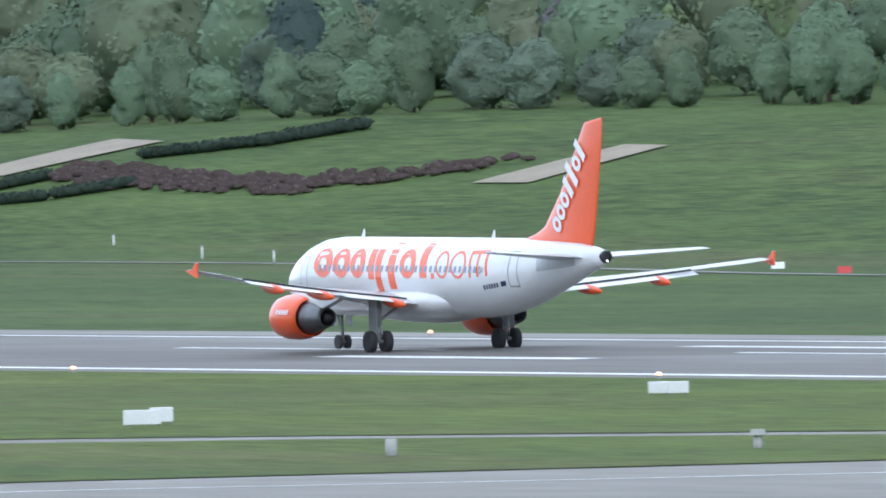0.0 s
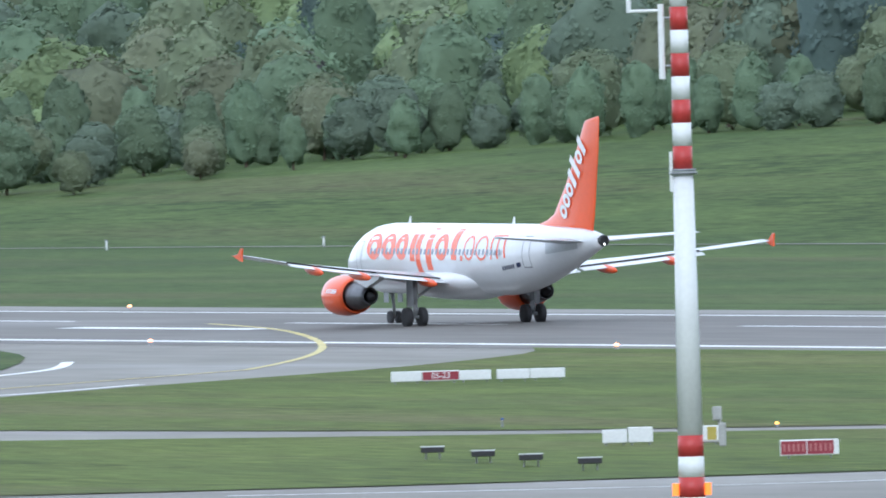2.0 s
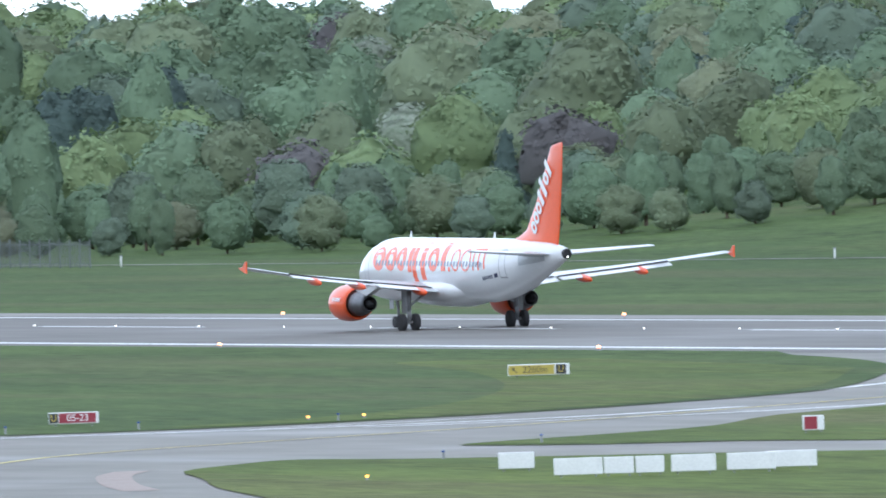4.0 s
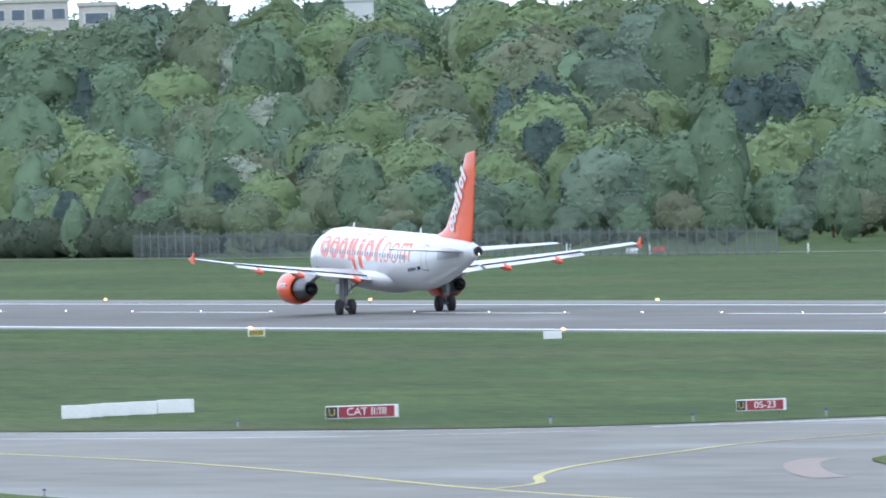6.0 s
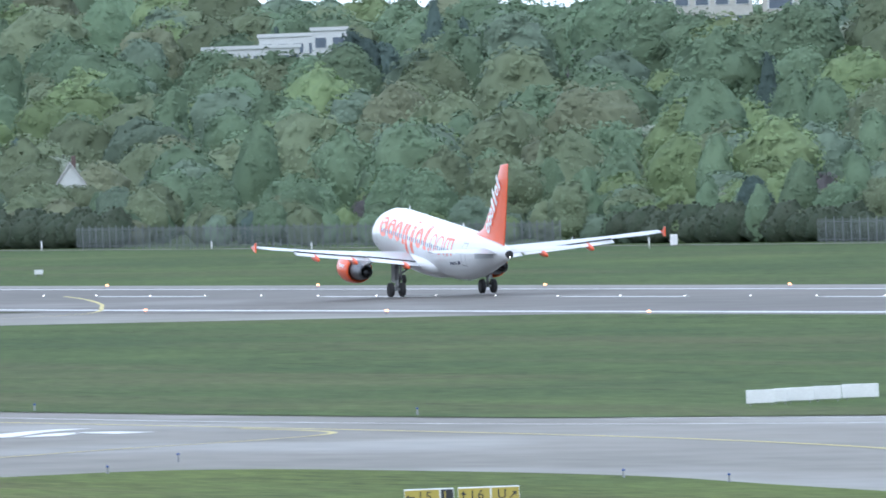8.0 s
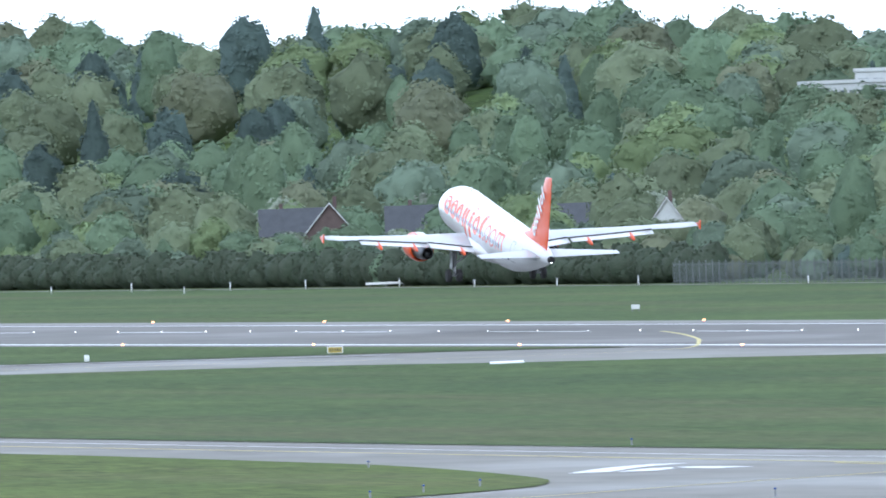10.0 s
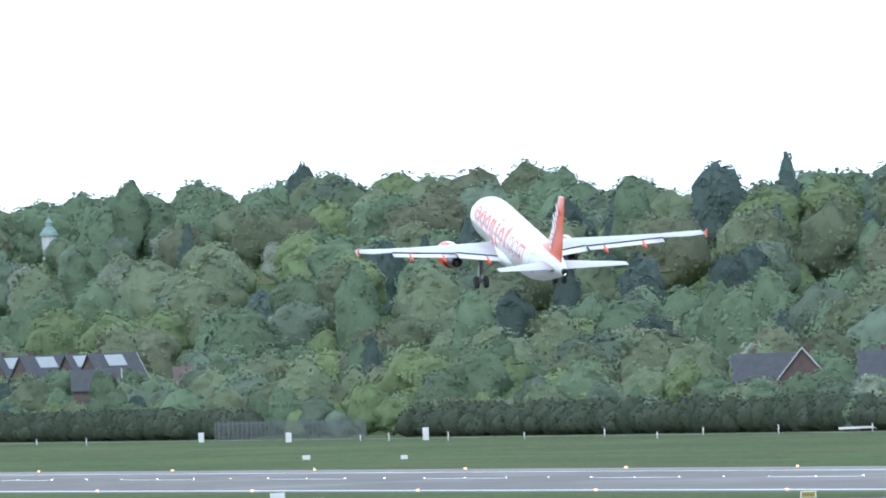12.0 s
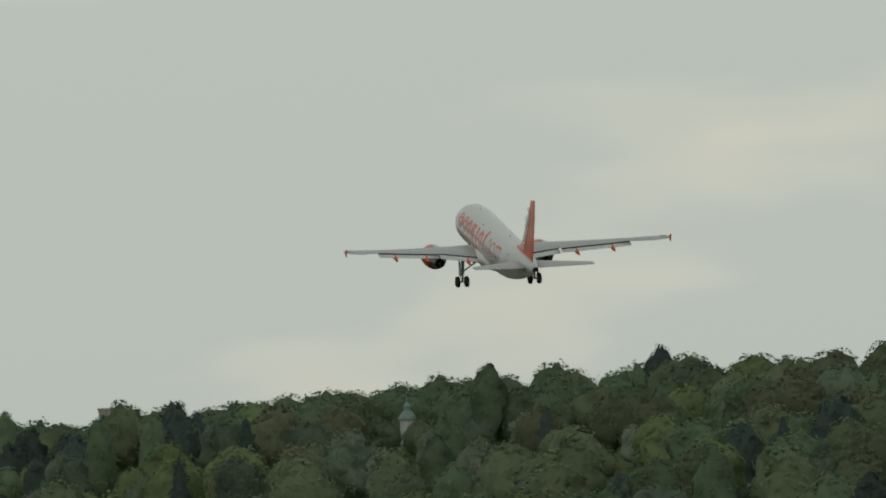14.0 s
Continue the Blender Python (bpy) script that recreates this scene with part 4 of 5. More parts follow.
def writing(parent, text, size, x, z, y, material):
    """Each character is a part of its own, centred on x."""
    lead = len(text) - len(text.lstrip())
    pad = (lead - (len(text) - len(text.rstrip()))) * size * 0.13
    text = text.strip()
    _, (lo, hi) = glyphs(text, size)
    for i, ch in enumerate(text):
        if ch == " ":
            continue
        _, (_, end) = glyphs(text[:i + 1], size)
        me, (_, right) = glyphs(ch, size)
        me.transform(pose(x + pad - (lo + hi) / 2 + end - right, y, z, 90, 0, 0))
        me.materials.append(material)
        ob = new("letter", me)
        ob.parent = parent


def plate(parent, name, x, z, w, h, y, material, label):
    bm = bmesh.new()
    box(bm, x, y, z, w, 0.012, h)
    return part(name, bm, material, parent, label)


def sign(x, y, w, h, label, turn=0.0, faces=(), legs=True):
    """An airfield sign: a bevelled case on short legs; faces are (from, to, material, text, text material) along its width 0..1."""
    root = new("airfield_sign")
    root.matrix_basis = facing(x, y, 0.07, turn)
    tagged(root, label, "sign", "airfield signs")
    lift = 0.12 if legs else 0.0
    bm = bmesh.new()
    box(bm, 0, 0, lift, w, 0.3, h - lift, 0.025)
    part("case", bm, M_BOARD, root)
    if legs:
        for k in (-1, 1):
            bm = bmesh.new()
            tube(bm, (k * w * 0.36, 0, -0.1), (k * w * 0.36, 0, lift + 0.02), 0.035, n=8)
            part("leg", bm, M_STRUT, root)
    for a, b, material, text, tmat in faces:
        pw = (b - a) * w
        cx = -w / 2 + (a + b) / 2 * w
        plate(root, "face", cx, lift + 0.05, pw - 0.05, h - lift - 0.1, -0.157, material, "coloured face")
        zc = lift + (h - lift) / 2
        if text == "bars":
            n = max(2, int(pw / 0.2))
            for k in range(n):
                plate(root, "marking", cx - pw * 0.36 + pw * 0.72 * k / (n - 1), zc - h * 0.2, 0.09, h * 0.4, -0.168, tmat, "pale bar")
        elif text:
            writing(root, text, (h - lift) * 0.82, cx, zc, -0.168, tmat)
    return root


def arrow(root, cx, zc, size, angle, y=-0.168):
    bm = bmesh.new()
    c, s_ = math.cos(radians(angle)), math.sin(radians(angle))

    def at(u, v):
        return bm.verts.new((cx + size * (u * c - v * s_), y, zc + size * (u * s_ + v * c)))
    bm.faces.new([at(0.5, 0), at(0.1, 0.3), at(0.1, -0.3)])
    bm.faces.new([at(0.1, 0.07), at(-0.5, 0.07), at(-0.5, -0.07), at(0.1, -0.07)])
    part("arrow", bm, M_BLACK, root, "black arrow")


WHITE_BACK = "white blank back of a sign on the grass"
for x, y, w, h in ((373.6, 729.7, 1.65, 0.77), (376.6, 733.7, 1.02, 0.76), (412.0, 752.8, 0.97, 0.66), (412.5, 751.9, 0.97, 0.66),
                   (387.0, 842.5, 1.51, 0.62), (390.05, 841.0, 1.6, 0.6), (391.75, 840.2, 1.62, 0.6), (393.3, 839.5, 1.73, 0.6),
                   (334.0, 706.5, 1.02, 0.68), (334.95, 706.0, 1.02, 0.76), (312.0, 728.2, 2.1, 0.8),
                   (305.8, 743.7, 1.53, 0.82), (302.4, 728.6, 2.05, 0.83), (304.0, 728.0, 1.25, 0.82), (305.2, 727.5, 1.2, 0.82), (306.9, 726.8, 1.88, 0.83), (309.2, 726.0, 2.05, 0.83),
                   (317.1, 925.4, 1.5, 0.82), (318.75, 927.0, 0.7, 0.82), (320.1, 927.8, 1.42, 0.82), (321.9, 928.6, 1.46, 0.82), (324.0, 929.4, 1.93, 0.84),
                   (418.3, 1126.2, 1.16, 0.62), (415.0, 1641.6, 1.33, 0.66), (375.7, 1524.7, 0.95, 0.7), (310.6, 1246.1, 2.1, 0.82), (312.6, 1245.6, 1.55, 0.82),
                   (516.1, 1717.3, 0.81, 0.55), (517.0, 2031.2, 0.88, 0.63), (516.3, 1985.1, 0.74, 0.58)):
    sign(x, y, w, h, WHITE_BACK, 4.0)
sign(388.5, 841.7, 1.84, 0.62, "white sign with red face lettered 05-23", 4, [(0, 1, M_RED, "05-23", M_LETTER)])
M_FADED = mat("faded_pink_marking", (0.46, 0.16, 0.16), 0.6, var=0.2, scale=4)
sign(327.8, 675.2, 2.35, 0.75, "white sign with two red faces and pale marks", 4, [(0, 0.45, M_RED, "bars", M_FADED), (0.45, 0.92, M_RED, "bars", M_FADED)])
sign(341.7, 794.9, 0.99, 0.8, "small white sign with a red face", 4, [(0.05, 0.7, M_RED, "", M_LETTER)])
sign(336.3, 702.2, 0.8, 0.8, "white sign case with a yellow face", 4, [(0.35, 0.9, M_YELLOW, "", M_BLACK)])
sg = sign(394.8, 956.5, 3.4, 0.74, "yellow and black distance sign lettered 2260m", 4, [(0, 0.76, M_YELLOW, "   2260m", M_BLACK), (0.77, 0.95, M_BLACK, "U", M_YELLOW)])
arrow(sg, -1.35, 0.42, 0.4, 135)
sign(335.6, 874.0, 2.5, 0.7, "red and black runway sign lettered U 05-23", 0, [(0, 0.2, M_BLACK, "U", M_YELLOW), (0.2, 0.95, M_RED, "05-23", M_LETTER)])
sign(322.4, 896.1, 3.7, 0.78, "red and black sign lettered U CAT II/III", 0, [(0, 0.17, M_BLACK, "U", M_YELLOW), (0.17, 0.95, M_RED, "CAT II/III", M_LETTER)])
sg = sign(238.0, 737.2, 2.05, 0.8, "yellow and black taxiway sign lettered L5 L", 0, [(0, 0.72, M_YELLOW, "  L5", M_BLACK), (0.73, 1, M_BLACK, "L", M_YELLOW)])
arrow(sg, -0.78, 0.45, 0.4, 180)
sg = sign(240.4, 736.6, 2.55, 0.8, "yellow taxiway sign lettered L6 U", 0, [(0, 0.53, M_YELLOW, "  L6", M_BLACK), (0.54, 1, M_YELLOW, "U  ", M_BLACK)])
arrow(sg, -1.05, 0.45, 0.4, 90)
arrow(sg, 1.02, 0.45, 0.4, 45)
for x, y, w, h in ((419.3, 1185.8, 1.14, 0.62), (416.5, 1471.3, 1.3, 0.66)):
    sign(x, y, w, h, "small yellow sign beside the runway", 0, [(0.05, 0.95, M_YELLOW, "bars", M_BLACK)])
sign(388.8, 1523.9, 1.3, 0.75, "small white cabinet at the service road", 0, [(0.1, 0.9, M_BOARD, "", M_BLACK)])
sg = sign(389.6, 1528.0, 1.3, 1.25, "sign with a black and yellow face", 0, [(0.02, 0.85, M_BLACK, "bars", M_YELLOW)])

slab = new("ground_slab")
slab.matrix_basis = facing(402.5, 1373.9, 0.04)
tagged(slab, "white flat slab lying on the taxiway", "slab")
bm = bmesh.new()
box(bm, 0, 0, 0, 2.6, 9, 0.12, 0.02)
part("block", bm, M_BOARD, slab)


def stake(x, y, w, h, label, material=M_CONCRETE, cap=None):
    root = new("marker_post")
    root.matrix_basis = facing(x, y, lay(x, y))
    tagged(root, label, "post", "marker posts")
    bm = bmesh.new()
    tube(bm, (0, 0, -0.1), (0, 0, h), w / 2, w * 0.45, 12)
    smooth(part("shaft", bm, material, root))
    if cap:
        bm = bmesh.new()
        tube(bm, (0, 0, h), (0, 0, h + w * 0.6), w * 0.85, w * 0.7, 12)
        part("cap", bm, cap, root, "pale cap")


stake(353.5, 668.5, 0.5, 0.75, "short pale concrete post on the grass")
stake(364.9, 658.6, 0.4, 0.6, "short grey concrete post on the grass", cap=M_CONCRETE)
stake(402.3, 1496.4, 0.45, 0.6, "short white post beside the service road", M_MASTWHITE)
for x, y in ((639, 1252), (633, 1226), (628, 1205), (626, 1378), (621, 1439), (617, 1401), (606, 1627), (609, 1634), (604, 1560), (604, 1600), (589, 1751), (594, 1790), (600, 1840), (595, 1880), (598, 1925),
             (596, 2117), (602, 2098), (609, 2086), (616, 2094), (600, 2060), (598, 2020), (597, 1985), (587, 2235), (590, 2210), (592, 2180), (584, 2127), (596, 2150), (588, 2268), (590, 2290), (586, 2420), (590, 2465), (592, 2500), (588, 2540)):
    h = 0.75 + 0.35 * ((x * 7 + y) % 5) / 5
    stake(x, y, 0.16, h, "slim pale marker post by the perimeter", M_MASTWHITE, M_STRUT)
for x, y, h in ((590.3, 2258.5, 1.55), (592.2, 2381.8, 1.25), (587.8, 2318.1, 1.25), (598, 1770, 1.1)):
    root = new("equipment_cabinet")
    root.matrix_basis = facing(x, y)
    tagged(root, "pale grey equipment cabinet by the fence", "cabinet", "perimeter cabinets")
    bm = bmesh.new()
    box(bm, 0, 0, 0, 0.75, 0.5, h, 0.03)
    part("case", bm, M_MASTWHITE, root)
    plate(root, "door", 0, 0.12, 0.62, h - 0.24, -0.256, M_BOARD, "pale door")
for x, y, w, material in ((611, 1623, 1.2, M_BOARD), (613.2, 1622, 1.1, M_MASTRED), (603, 1076, 0.9, M_MASTRED), (613, 1103, 0.9, M_BOARD)):
    root = new("marker_board")
    root.matrix_basis = facing(x, y)
    tagged(root, "low wedge-shaped marker board by the perimeter road", "marker", "marker boards")
    bm = bmesh.new()
    loft(bm, [[(-w / 2, -0.35, 0), (w / 2, -0.35, 0), (w / 2, 0.35, 0), (-w / 2, 0.35, 0)], [(-w / 2, -0.05, 0.45), (w / 2, -0.05, 0.45), (w / 2, 0.05, 0.45), (-w / 2, 0.05, 0.45)]])
    part("wedge", bm, material, root)

# approach-slope light boxes
for x, y in ((320.8, 696.0), (318.8, 686.8), (317.0, 678.4), (315.4, 669.5)):
    root = new("approach_light_box")
    root.matrix_basis = facing(x, y, 0.07)
    tagged(root, "low dark approach-slope light box on legs", "light unit", "approach-slope light boxes")
    bm = bmesh.new()
    loft(bm, [[(-0.48, -0.5, 0.3), (0.48, -0.5, 0.3), (0.48, -0.5, 0.5), (-0.48, -0.5, 0.5)], [(-0.42, 0.5, 0.26), (0.42, 0.5, 0.26), (0.42, 0.5, 0.52), (-0.42, 0.5, 0.52)]])
    part("housing", bm, M_DARK, root)
    plate(root, "lid", 0, 0.52, 0.98, 0.035, -0.45, M_BOARD, "pale lid edge")
    for k in (-1, 1):
        bm = bmesh.new()
        tube(bm, (k * 0.28, 0, -0.1), (k * 0.28, 0, 0.3), 0.04, n=8)
        part("leg", bm, M_CONCRETE, root)


# ---- lamps of the field ----
def lamp_set(name, label, group, places, glow, radius, stem, base_mat):
    bm = bmesh.new()
    tube(bm, (0, 0, -0.05), (0, 0, stem), radius * 0.8, radius * 0.6, 10)
    me_base = part("base", bm, base_mat).data
    bm = bmesh.new()
    bmesh.ops.create_uvsphere(bm, u_segments=10, v_segments=6, radius=radius, matrix=Matrix.Translation((0, 0, stem + radius * 0.5)) @ Matrix.Diagonal((1, 1, 0.7, 1)))
    me_lens = part("lens", bm, glow).data
    for ob in [o for o in bpy.data.objects if o.data in (me_base, me_lens)]:
        bpy.data.objects.remove(ob)
    for x, y, z in places:
        root = new(name)
        root.location = (x, y, z)
        tagged(root, label, "lamp", group)
        for nm, me in (("base", me_base), ("lens", me_lens)):
            ob = new(nm, me)
            ob.parent = root


lamp_set("runway_edge_light", "glowing warm-white runway edge light", "runway edge lights", [(x, 1467.3 + 61.8 * k, 0.05) for x in (431.0, 484.4) for k in range(-12, 16)], M_GLOW, 0.135, 0.18, M_STRUT)
lamp_set("centre_light", "small glowing light set in the runway centre line", "runway centre lights", [(459.9, 1467.3 + 15.45 * k, crown(459.9)) for k in range(-26, 50)], M_GLOW_SMALL, 0.055, 0.02, M_STRUT)
lamp_set("taxiway_light", "small blue taxiway edge light on the grass", "taxiway edge lights", [(x, y, 0.07) for x, y in (
    (314.3, 892.1), (322.7, 869.5), (259.5, 776.1), (258.6, 759.2), (327, 861), (333.7, 860.2), (345, 862), (255, 722.7), (275.6, 967.9), (257.8, 895.6), (263, 903.4), (252.1, 829), (313.9, 771.9), (347.8, 747.2), (252.3, 886), (329, 797), (303, 940), (300, 1000), (262, 850))], M_BLUE, 0.075, 0.3, M_STRUT)
lamp_set("guard_light", "amber guard light glowing on the verge", "guard lights", [(348.3, 866.8, 0.07), (352.1, 728.4, 0.07), (345.2, 866.5, 0.07), (297, 739, 0.07)], M_AMBER, 0.08, 0.12, M_STRUT)

# ---- instrument mast ----
mast = new("instrument_mast")
MX, MY = 172.4, 360.9
mast.matrix_basis = facing(MX, MY)
tagged(mast, "tall tubular mast with red and white bands and wind sensors", "mast")


def mast_piece(name, z0, z1, r0, r1, material, label=""):
    bm = bmesh.new()
    tube(bm, (0, 0, z0), (0, 0, z1), r0, r1, 24)
    ob = part(name, bm, material, mast, label)
    for p in ob.data.polygons:
        p.use_smooth = len(p.vertices) == 4
    return ob


mast_piece("lower_tube", -0.2, 7.25, 0.33, 0.285, M_MASTWHITE, "white tapered lower tube")
for z0, z1, m in ((7.25, 7.68, M_MASTWHITE), (7.68, 8.11, M_MASTRED), (8.11, 8.55, M_MASTWHITE), (8.55, 9.0, M_MASTRED)):
    mast_piece("band", z0, z1, 0.285 - (z0 - 7.25) * 0.008, 0.285 - (z1 - 7.25) * 0.008, m)
mast_piece("middle_tube", 9.0, 14.62, 0.268, 0.215, M_MASTWHITE, "white tapered tube")
z = 14.67
for k in range(13):
    mast_piece("band", z, z + 0.495, 0.208 - (z - 14.6) * 0.006, 0.208 - (z + 0.495 - 14.6) * 0.006, M_MASTRED if k % 2 == 0 else M_MASTWHITE)
    z += 0.495
mast_piece("collar", 14.56, 14.62, 0.3, 0.3, M_STRUT, "grey flange")
mast_piece("collar", 14.63, 14.68, 0.27, 0.27, M_STRUT, "grey flange")
bm = bmesh.new()
tube(bm, (-0.25, -0.1, 14.2), (-0.25, -0.1, 15.05), 0.035, n=8)
part("cable_box", bm, M_MASTWHITE, mast)
bm = bmesh.new()
tube(bm, (-0.38, 0, 16.6), (-0.38, 0, 18.2), 0.07, n=10)
part("sensor_tube", bm, M_MASTWHITE, mast, "white sensor tube")
for zz in (16.88, 17.9):
    bm = bmesh.new()
    tube(bm, (-0.4, 0, zz), (0, 0, zz), 0.025, n=8)
    part("bracket", bm, M_STRUT, mast)
bm = bmesh.new()
tube(bm, (-1.06, 0, 18.06), (-0.36, 0, 18.06), 0.035, n=8)
tube(bm, (-1.06, 0, 18.03), (-1.06, 0, 18.42), 0.05, n=8)
part("wind_sensor", bm, M_MASTWHITE, mast, "white wind sensor arm")
bm = bmesh.new()
tube(bm, (0.2, 0, 8.86), (0.66, 0, 8.86), 0.03, n=8)
box(bm, 0.68, 0, 8.75, 0.16, 0.18, 0.5, 0.02)
box(bm, 0.58, 0, 9.3, 0.2, 0.18, 0.3, 0.02)
tube(bm, (0.66, 0, 9.2), (0.6, 0, 9.35), 0.04, n=8)
part("visibility_sensor", bm, M_CONCRETE, mast, "grey sensor on a side arm")
for sx in (-1, 1):
    bm = bmesh.new()
    tube(bm, (sx * 0.33, 0, 7.72), (sx * 0.33, 0, 7.98), 0.09, 0.08, 12)
    part("obstruction_lamp", bm, M_OBSTR, mast, "orange obstruction lamp")

# a second banded mast beyond the runway
wind_mast = new("wind_mast")
wind_mast.matrix_basis = facing(448.2 * 1.045, 1947.5 * 1.045)
tagged(wind_mast, "slim red and white banded mast with a cross arm", "mast")
for k in range(8):
    bm = bmesh.new()
    tube(bm, (0, 0, k * 1.0), (0, 0, k + 1.0), 0.19, 0.19, 12)
    part("band", bm, M_MASTWHITE if k % 2 == 0 else M_MASTRED, wind_mast)
bm = bmesh.new()
tube(bm, (0.1, 0, 7.2), (2.9, 0, 7.35), 0.1, 0.06, 8)
box(bm, 1.6, 0, 6.9, 0.8, 0.3, 0.25, 0.05)
part("arm", bm, M_STRUT, wind_mast, "grey cross arm")
bm = bmesh.new()
tube(bm, (0, 0, 8.0), (0, 0, 8.4), 0.35, 0.3, 12)
part("head", bm, M_MASTRED, wind_mast, "red head")


# ---- ribbons: painted lines, roads, streaks painted in for wet sheen ----
def ribbon(name, pts, width, z, material, label, category, drape=False, step=6):
    pts = rounded(pts, step)
    bm = bmesh.new()
    prev = None
    for i, p in enumerate(pts):
        a, b = Vector(pts[max(0, i - 1)]), Vector(pts[min(len(pts) - 1, i + 1)])
        d = (b - a).normalized()
        nrm = Vector((-d.y, d.x)) * width / 2
        pair = []
        for sgn in (-1, 1):
            q = Vector(p) + nrm * sgn
            zz = z + (lay(q.x, q.y) if drape else 0)
            if 431 < q.x < 483:
                zz = crown(q.x) + 0.015
            pair.append(bm.verts.new((q.x, q.y, zz)))
        if prev:
            bm.faces.new((prev[0], prev[1], pair[1], pair[0]))
        prev = pair
    bmesh.ops.recalc_face_normals(bm, faces=bm.faces)
    return tagged(part(name, bm, material), label, category, kind="structure")


ribbon("taxiway_line", [(268, 705), (272.5, 742), (281, 790), (287, 834), (289.5, 886), (289, 1000), (287, 1250), (287, 1500)], 0.45, 0.045, M_YELLOW_LINE, "worn yellow taxiway centre line", "road marking")
ribbon("taxiway_line", [(272.5, 742), (277.3, 749), (282.6, 763), (290.4, 779), (301.2, 796), (314.6, 814), (345, 838), (370, 862), (397, 889), (404, 898), (420.7, 928), (435.7, 960), (449.5, 996), (457, 1023)], 0.45, 0.05, M_YELLOW_LINE, "worn yellow line curving to the runway", "road marking")
ribbon("taxiway_line", [(288.5, 925), (287.2, 905), (280.5, 894.3), (270, 886), (255, 872), (235, 858)], 0.45, 0.045, M_YELLOW_LINE, "worn yellow branch line", "road marking")
ribbon("taxiway_line", [(459, 1520), (452, 1490), (441, 1450), (428, 1415), (413, 1415), (395, 1455), (375, 1480), (340, 1500)], 0.35, 0.045, M_YELLOW_LINE, "worn yellow line of the second exit", "road marking")
ribbon("taxiway_edge_line", [(352, 617), (334.4, 629), (322.8, 638), (307.7, 643), (293.2, 655)], 0.6, 0.045, M_LINE_AND_SHEEN, "white taxiway edge line", "road marking")
ribbon("taxiway_edge_line", [(296, 1400), (297.5, 1066), (299.5, 983), (304, 915), (312, 876), (322, 858), (336, 852), (352, 858)], 0.35, 0.045, M_LINE_AND_SHEEN, "faint white taxiway edge line", "road marking")
ribbon("taxiway_edge_line", [(292, 1300), (293, 1000), (295, 930), (300, 890), (308, 862), (318, 850)], 0.3, 0.045, M_LINE_AND_SHEEN, "faint white taxiway edge line", "road marking")
# bright reflective streaks across the exit, put in as white ribbons
ribbon("taxiway_edge_line", [(322, 853.5), (337, 850), (352, 851), (366, 860)], 0.9, 0.046, M_LINE_AND_SHEEN, "bright reflection on the runway exit painted as a white streak", "road marking")
ribbon("taxiway_edge_line", [(340, 846), (356, 846), (370, 853), (383, 866)], 0.7, 0.046, M_LINE_AND_SHEEN, "bright reflection on the runway exit painted as a white streak", "road marking")
ribbon("taxiway_edge_line", [(384, 893), (398, 912), (408, 932)], 0.7, 0.046, M_LINE_AND_SHEEN, "bright reflection on the runway exit painted as a white streak", "road marking")
ribbon("kerb_strip", [(286, 737), (289, 747), (292.5, 757), (296, 766), (299.5, 773)], 1.6, 0.05, M_BROWNPAVE, "reddish brown paved curve at the grass tip", "pavement")
sheet("grass_patch", rounded([(411, 950), (391, 908), (379, 889), (358.5, 869.5), (343, 861), (336, 862), (352, 876), (369, 903), (386, 940), (402, 985), (412, 1020), (420, 1010)]), 0.088, M_MOWN, "lighter mown grass in the corner of the exit", "grass")
# the wet streak's shine on the taxiway, given as white colour
for pts in ([(276, 928), (281, 938), (285, 943)], [(278, 926), (282, 932), (283, 925)]):
    ribbon("painted_patch", pts, 2.2, 0.048, M_LINE_AND_SHEEN, "wet sheen on the taxiway painted in as a white patch", "road marking")
ribbon("service_road", [(590, 1000), (600, 1078), (617, 1150), (627, 1230), (629, 1300), (624, 1400), (614, 1500), (606, 1620), (598, 1750), (597, 2100), (596, 2600)], 1.7, 0.06, M_SHOULDER, "narrow dusty perimeter road", "road", True)
ribbon("service_road", [(300, 1545), (352, 1528), (380, 1507), (400, 1484), (416, 1455)], 3.0, 0.09, M_ROAD, "narrow pale service road", "road")


def berm_patch(corners, material, label):
    bm = bmesh.new()
    a, b, c, d = (Vector(p) for p in corners)
    n = 10
    g = [[None] * (n + 1) for _ in range(n + 1)]
    for i in range(n + 1):
        for j in range(n + 1):
            u, v = i / n, j / n
            p = (a * (1 - u) + b * u) * (1 - v) + (d * (1 - u) + c * u) * v
            g[i][j] = bm.verts.new((p.x, p.y, lay(p.x, p.y) + 0.12))
    for i in range(n):
        for j in range(n):
            bm.faces.new((g[i][j], g[i + 1][j], g[i + 1][j + 1], g[i][j + 1]))
    bmesh.ops.recalc_face_normals(bm, faces=bm.faces)
    tagged(part("path", bm, material), label, "path", kind="structure")


berm_patch([(667.9, 1334.1), (682.2, 1335.9), (679.7, 1322.5), (666, 1323.9)], M_SAND, "pale sandy patch on the berm")
berm_patch([(661.1, 1236.3), (674.5, 1237), (674.1, 1229.2), (661, 1227.2)], M_SAND, "pale sandy patch on the berm")


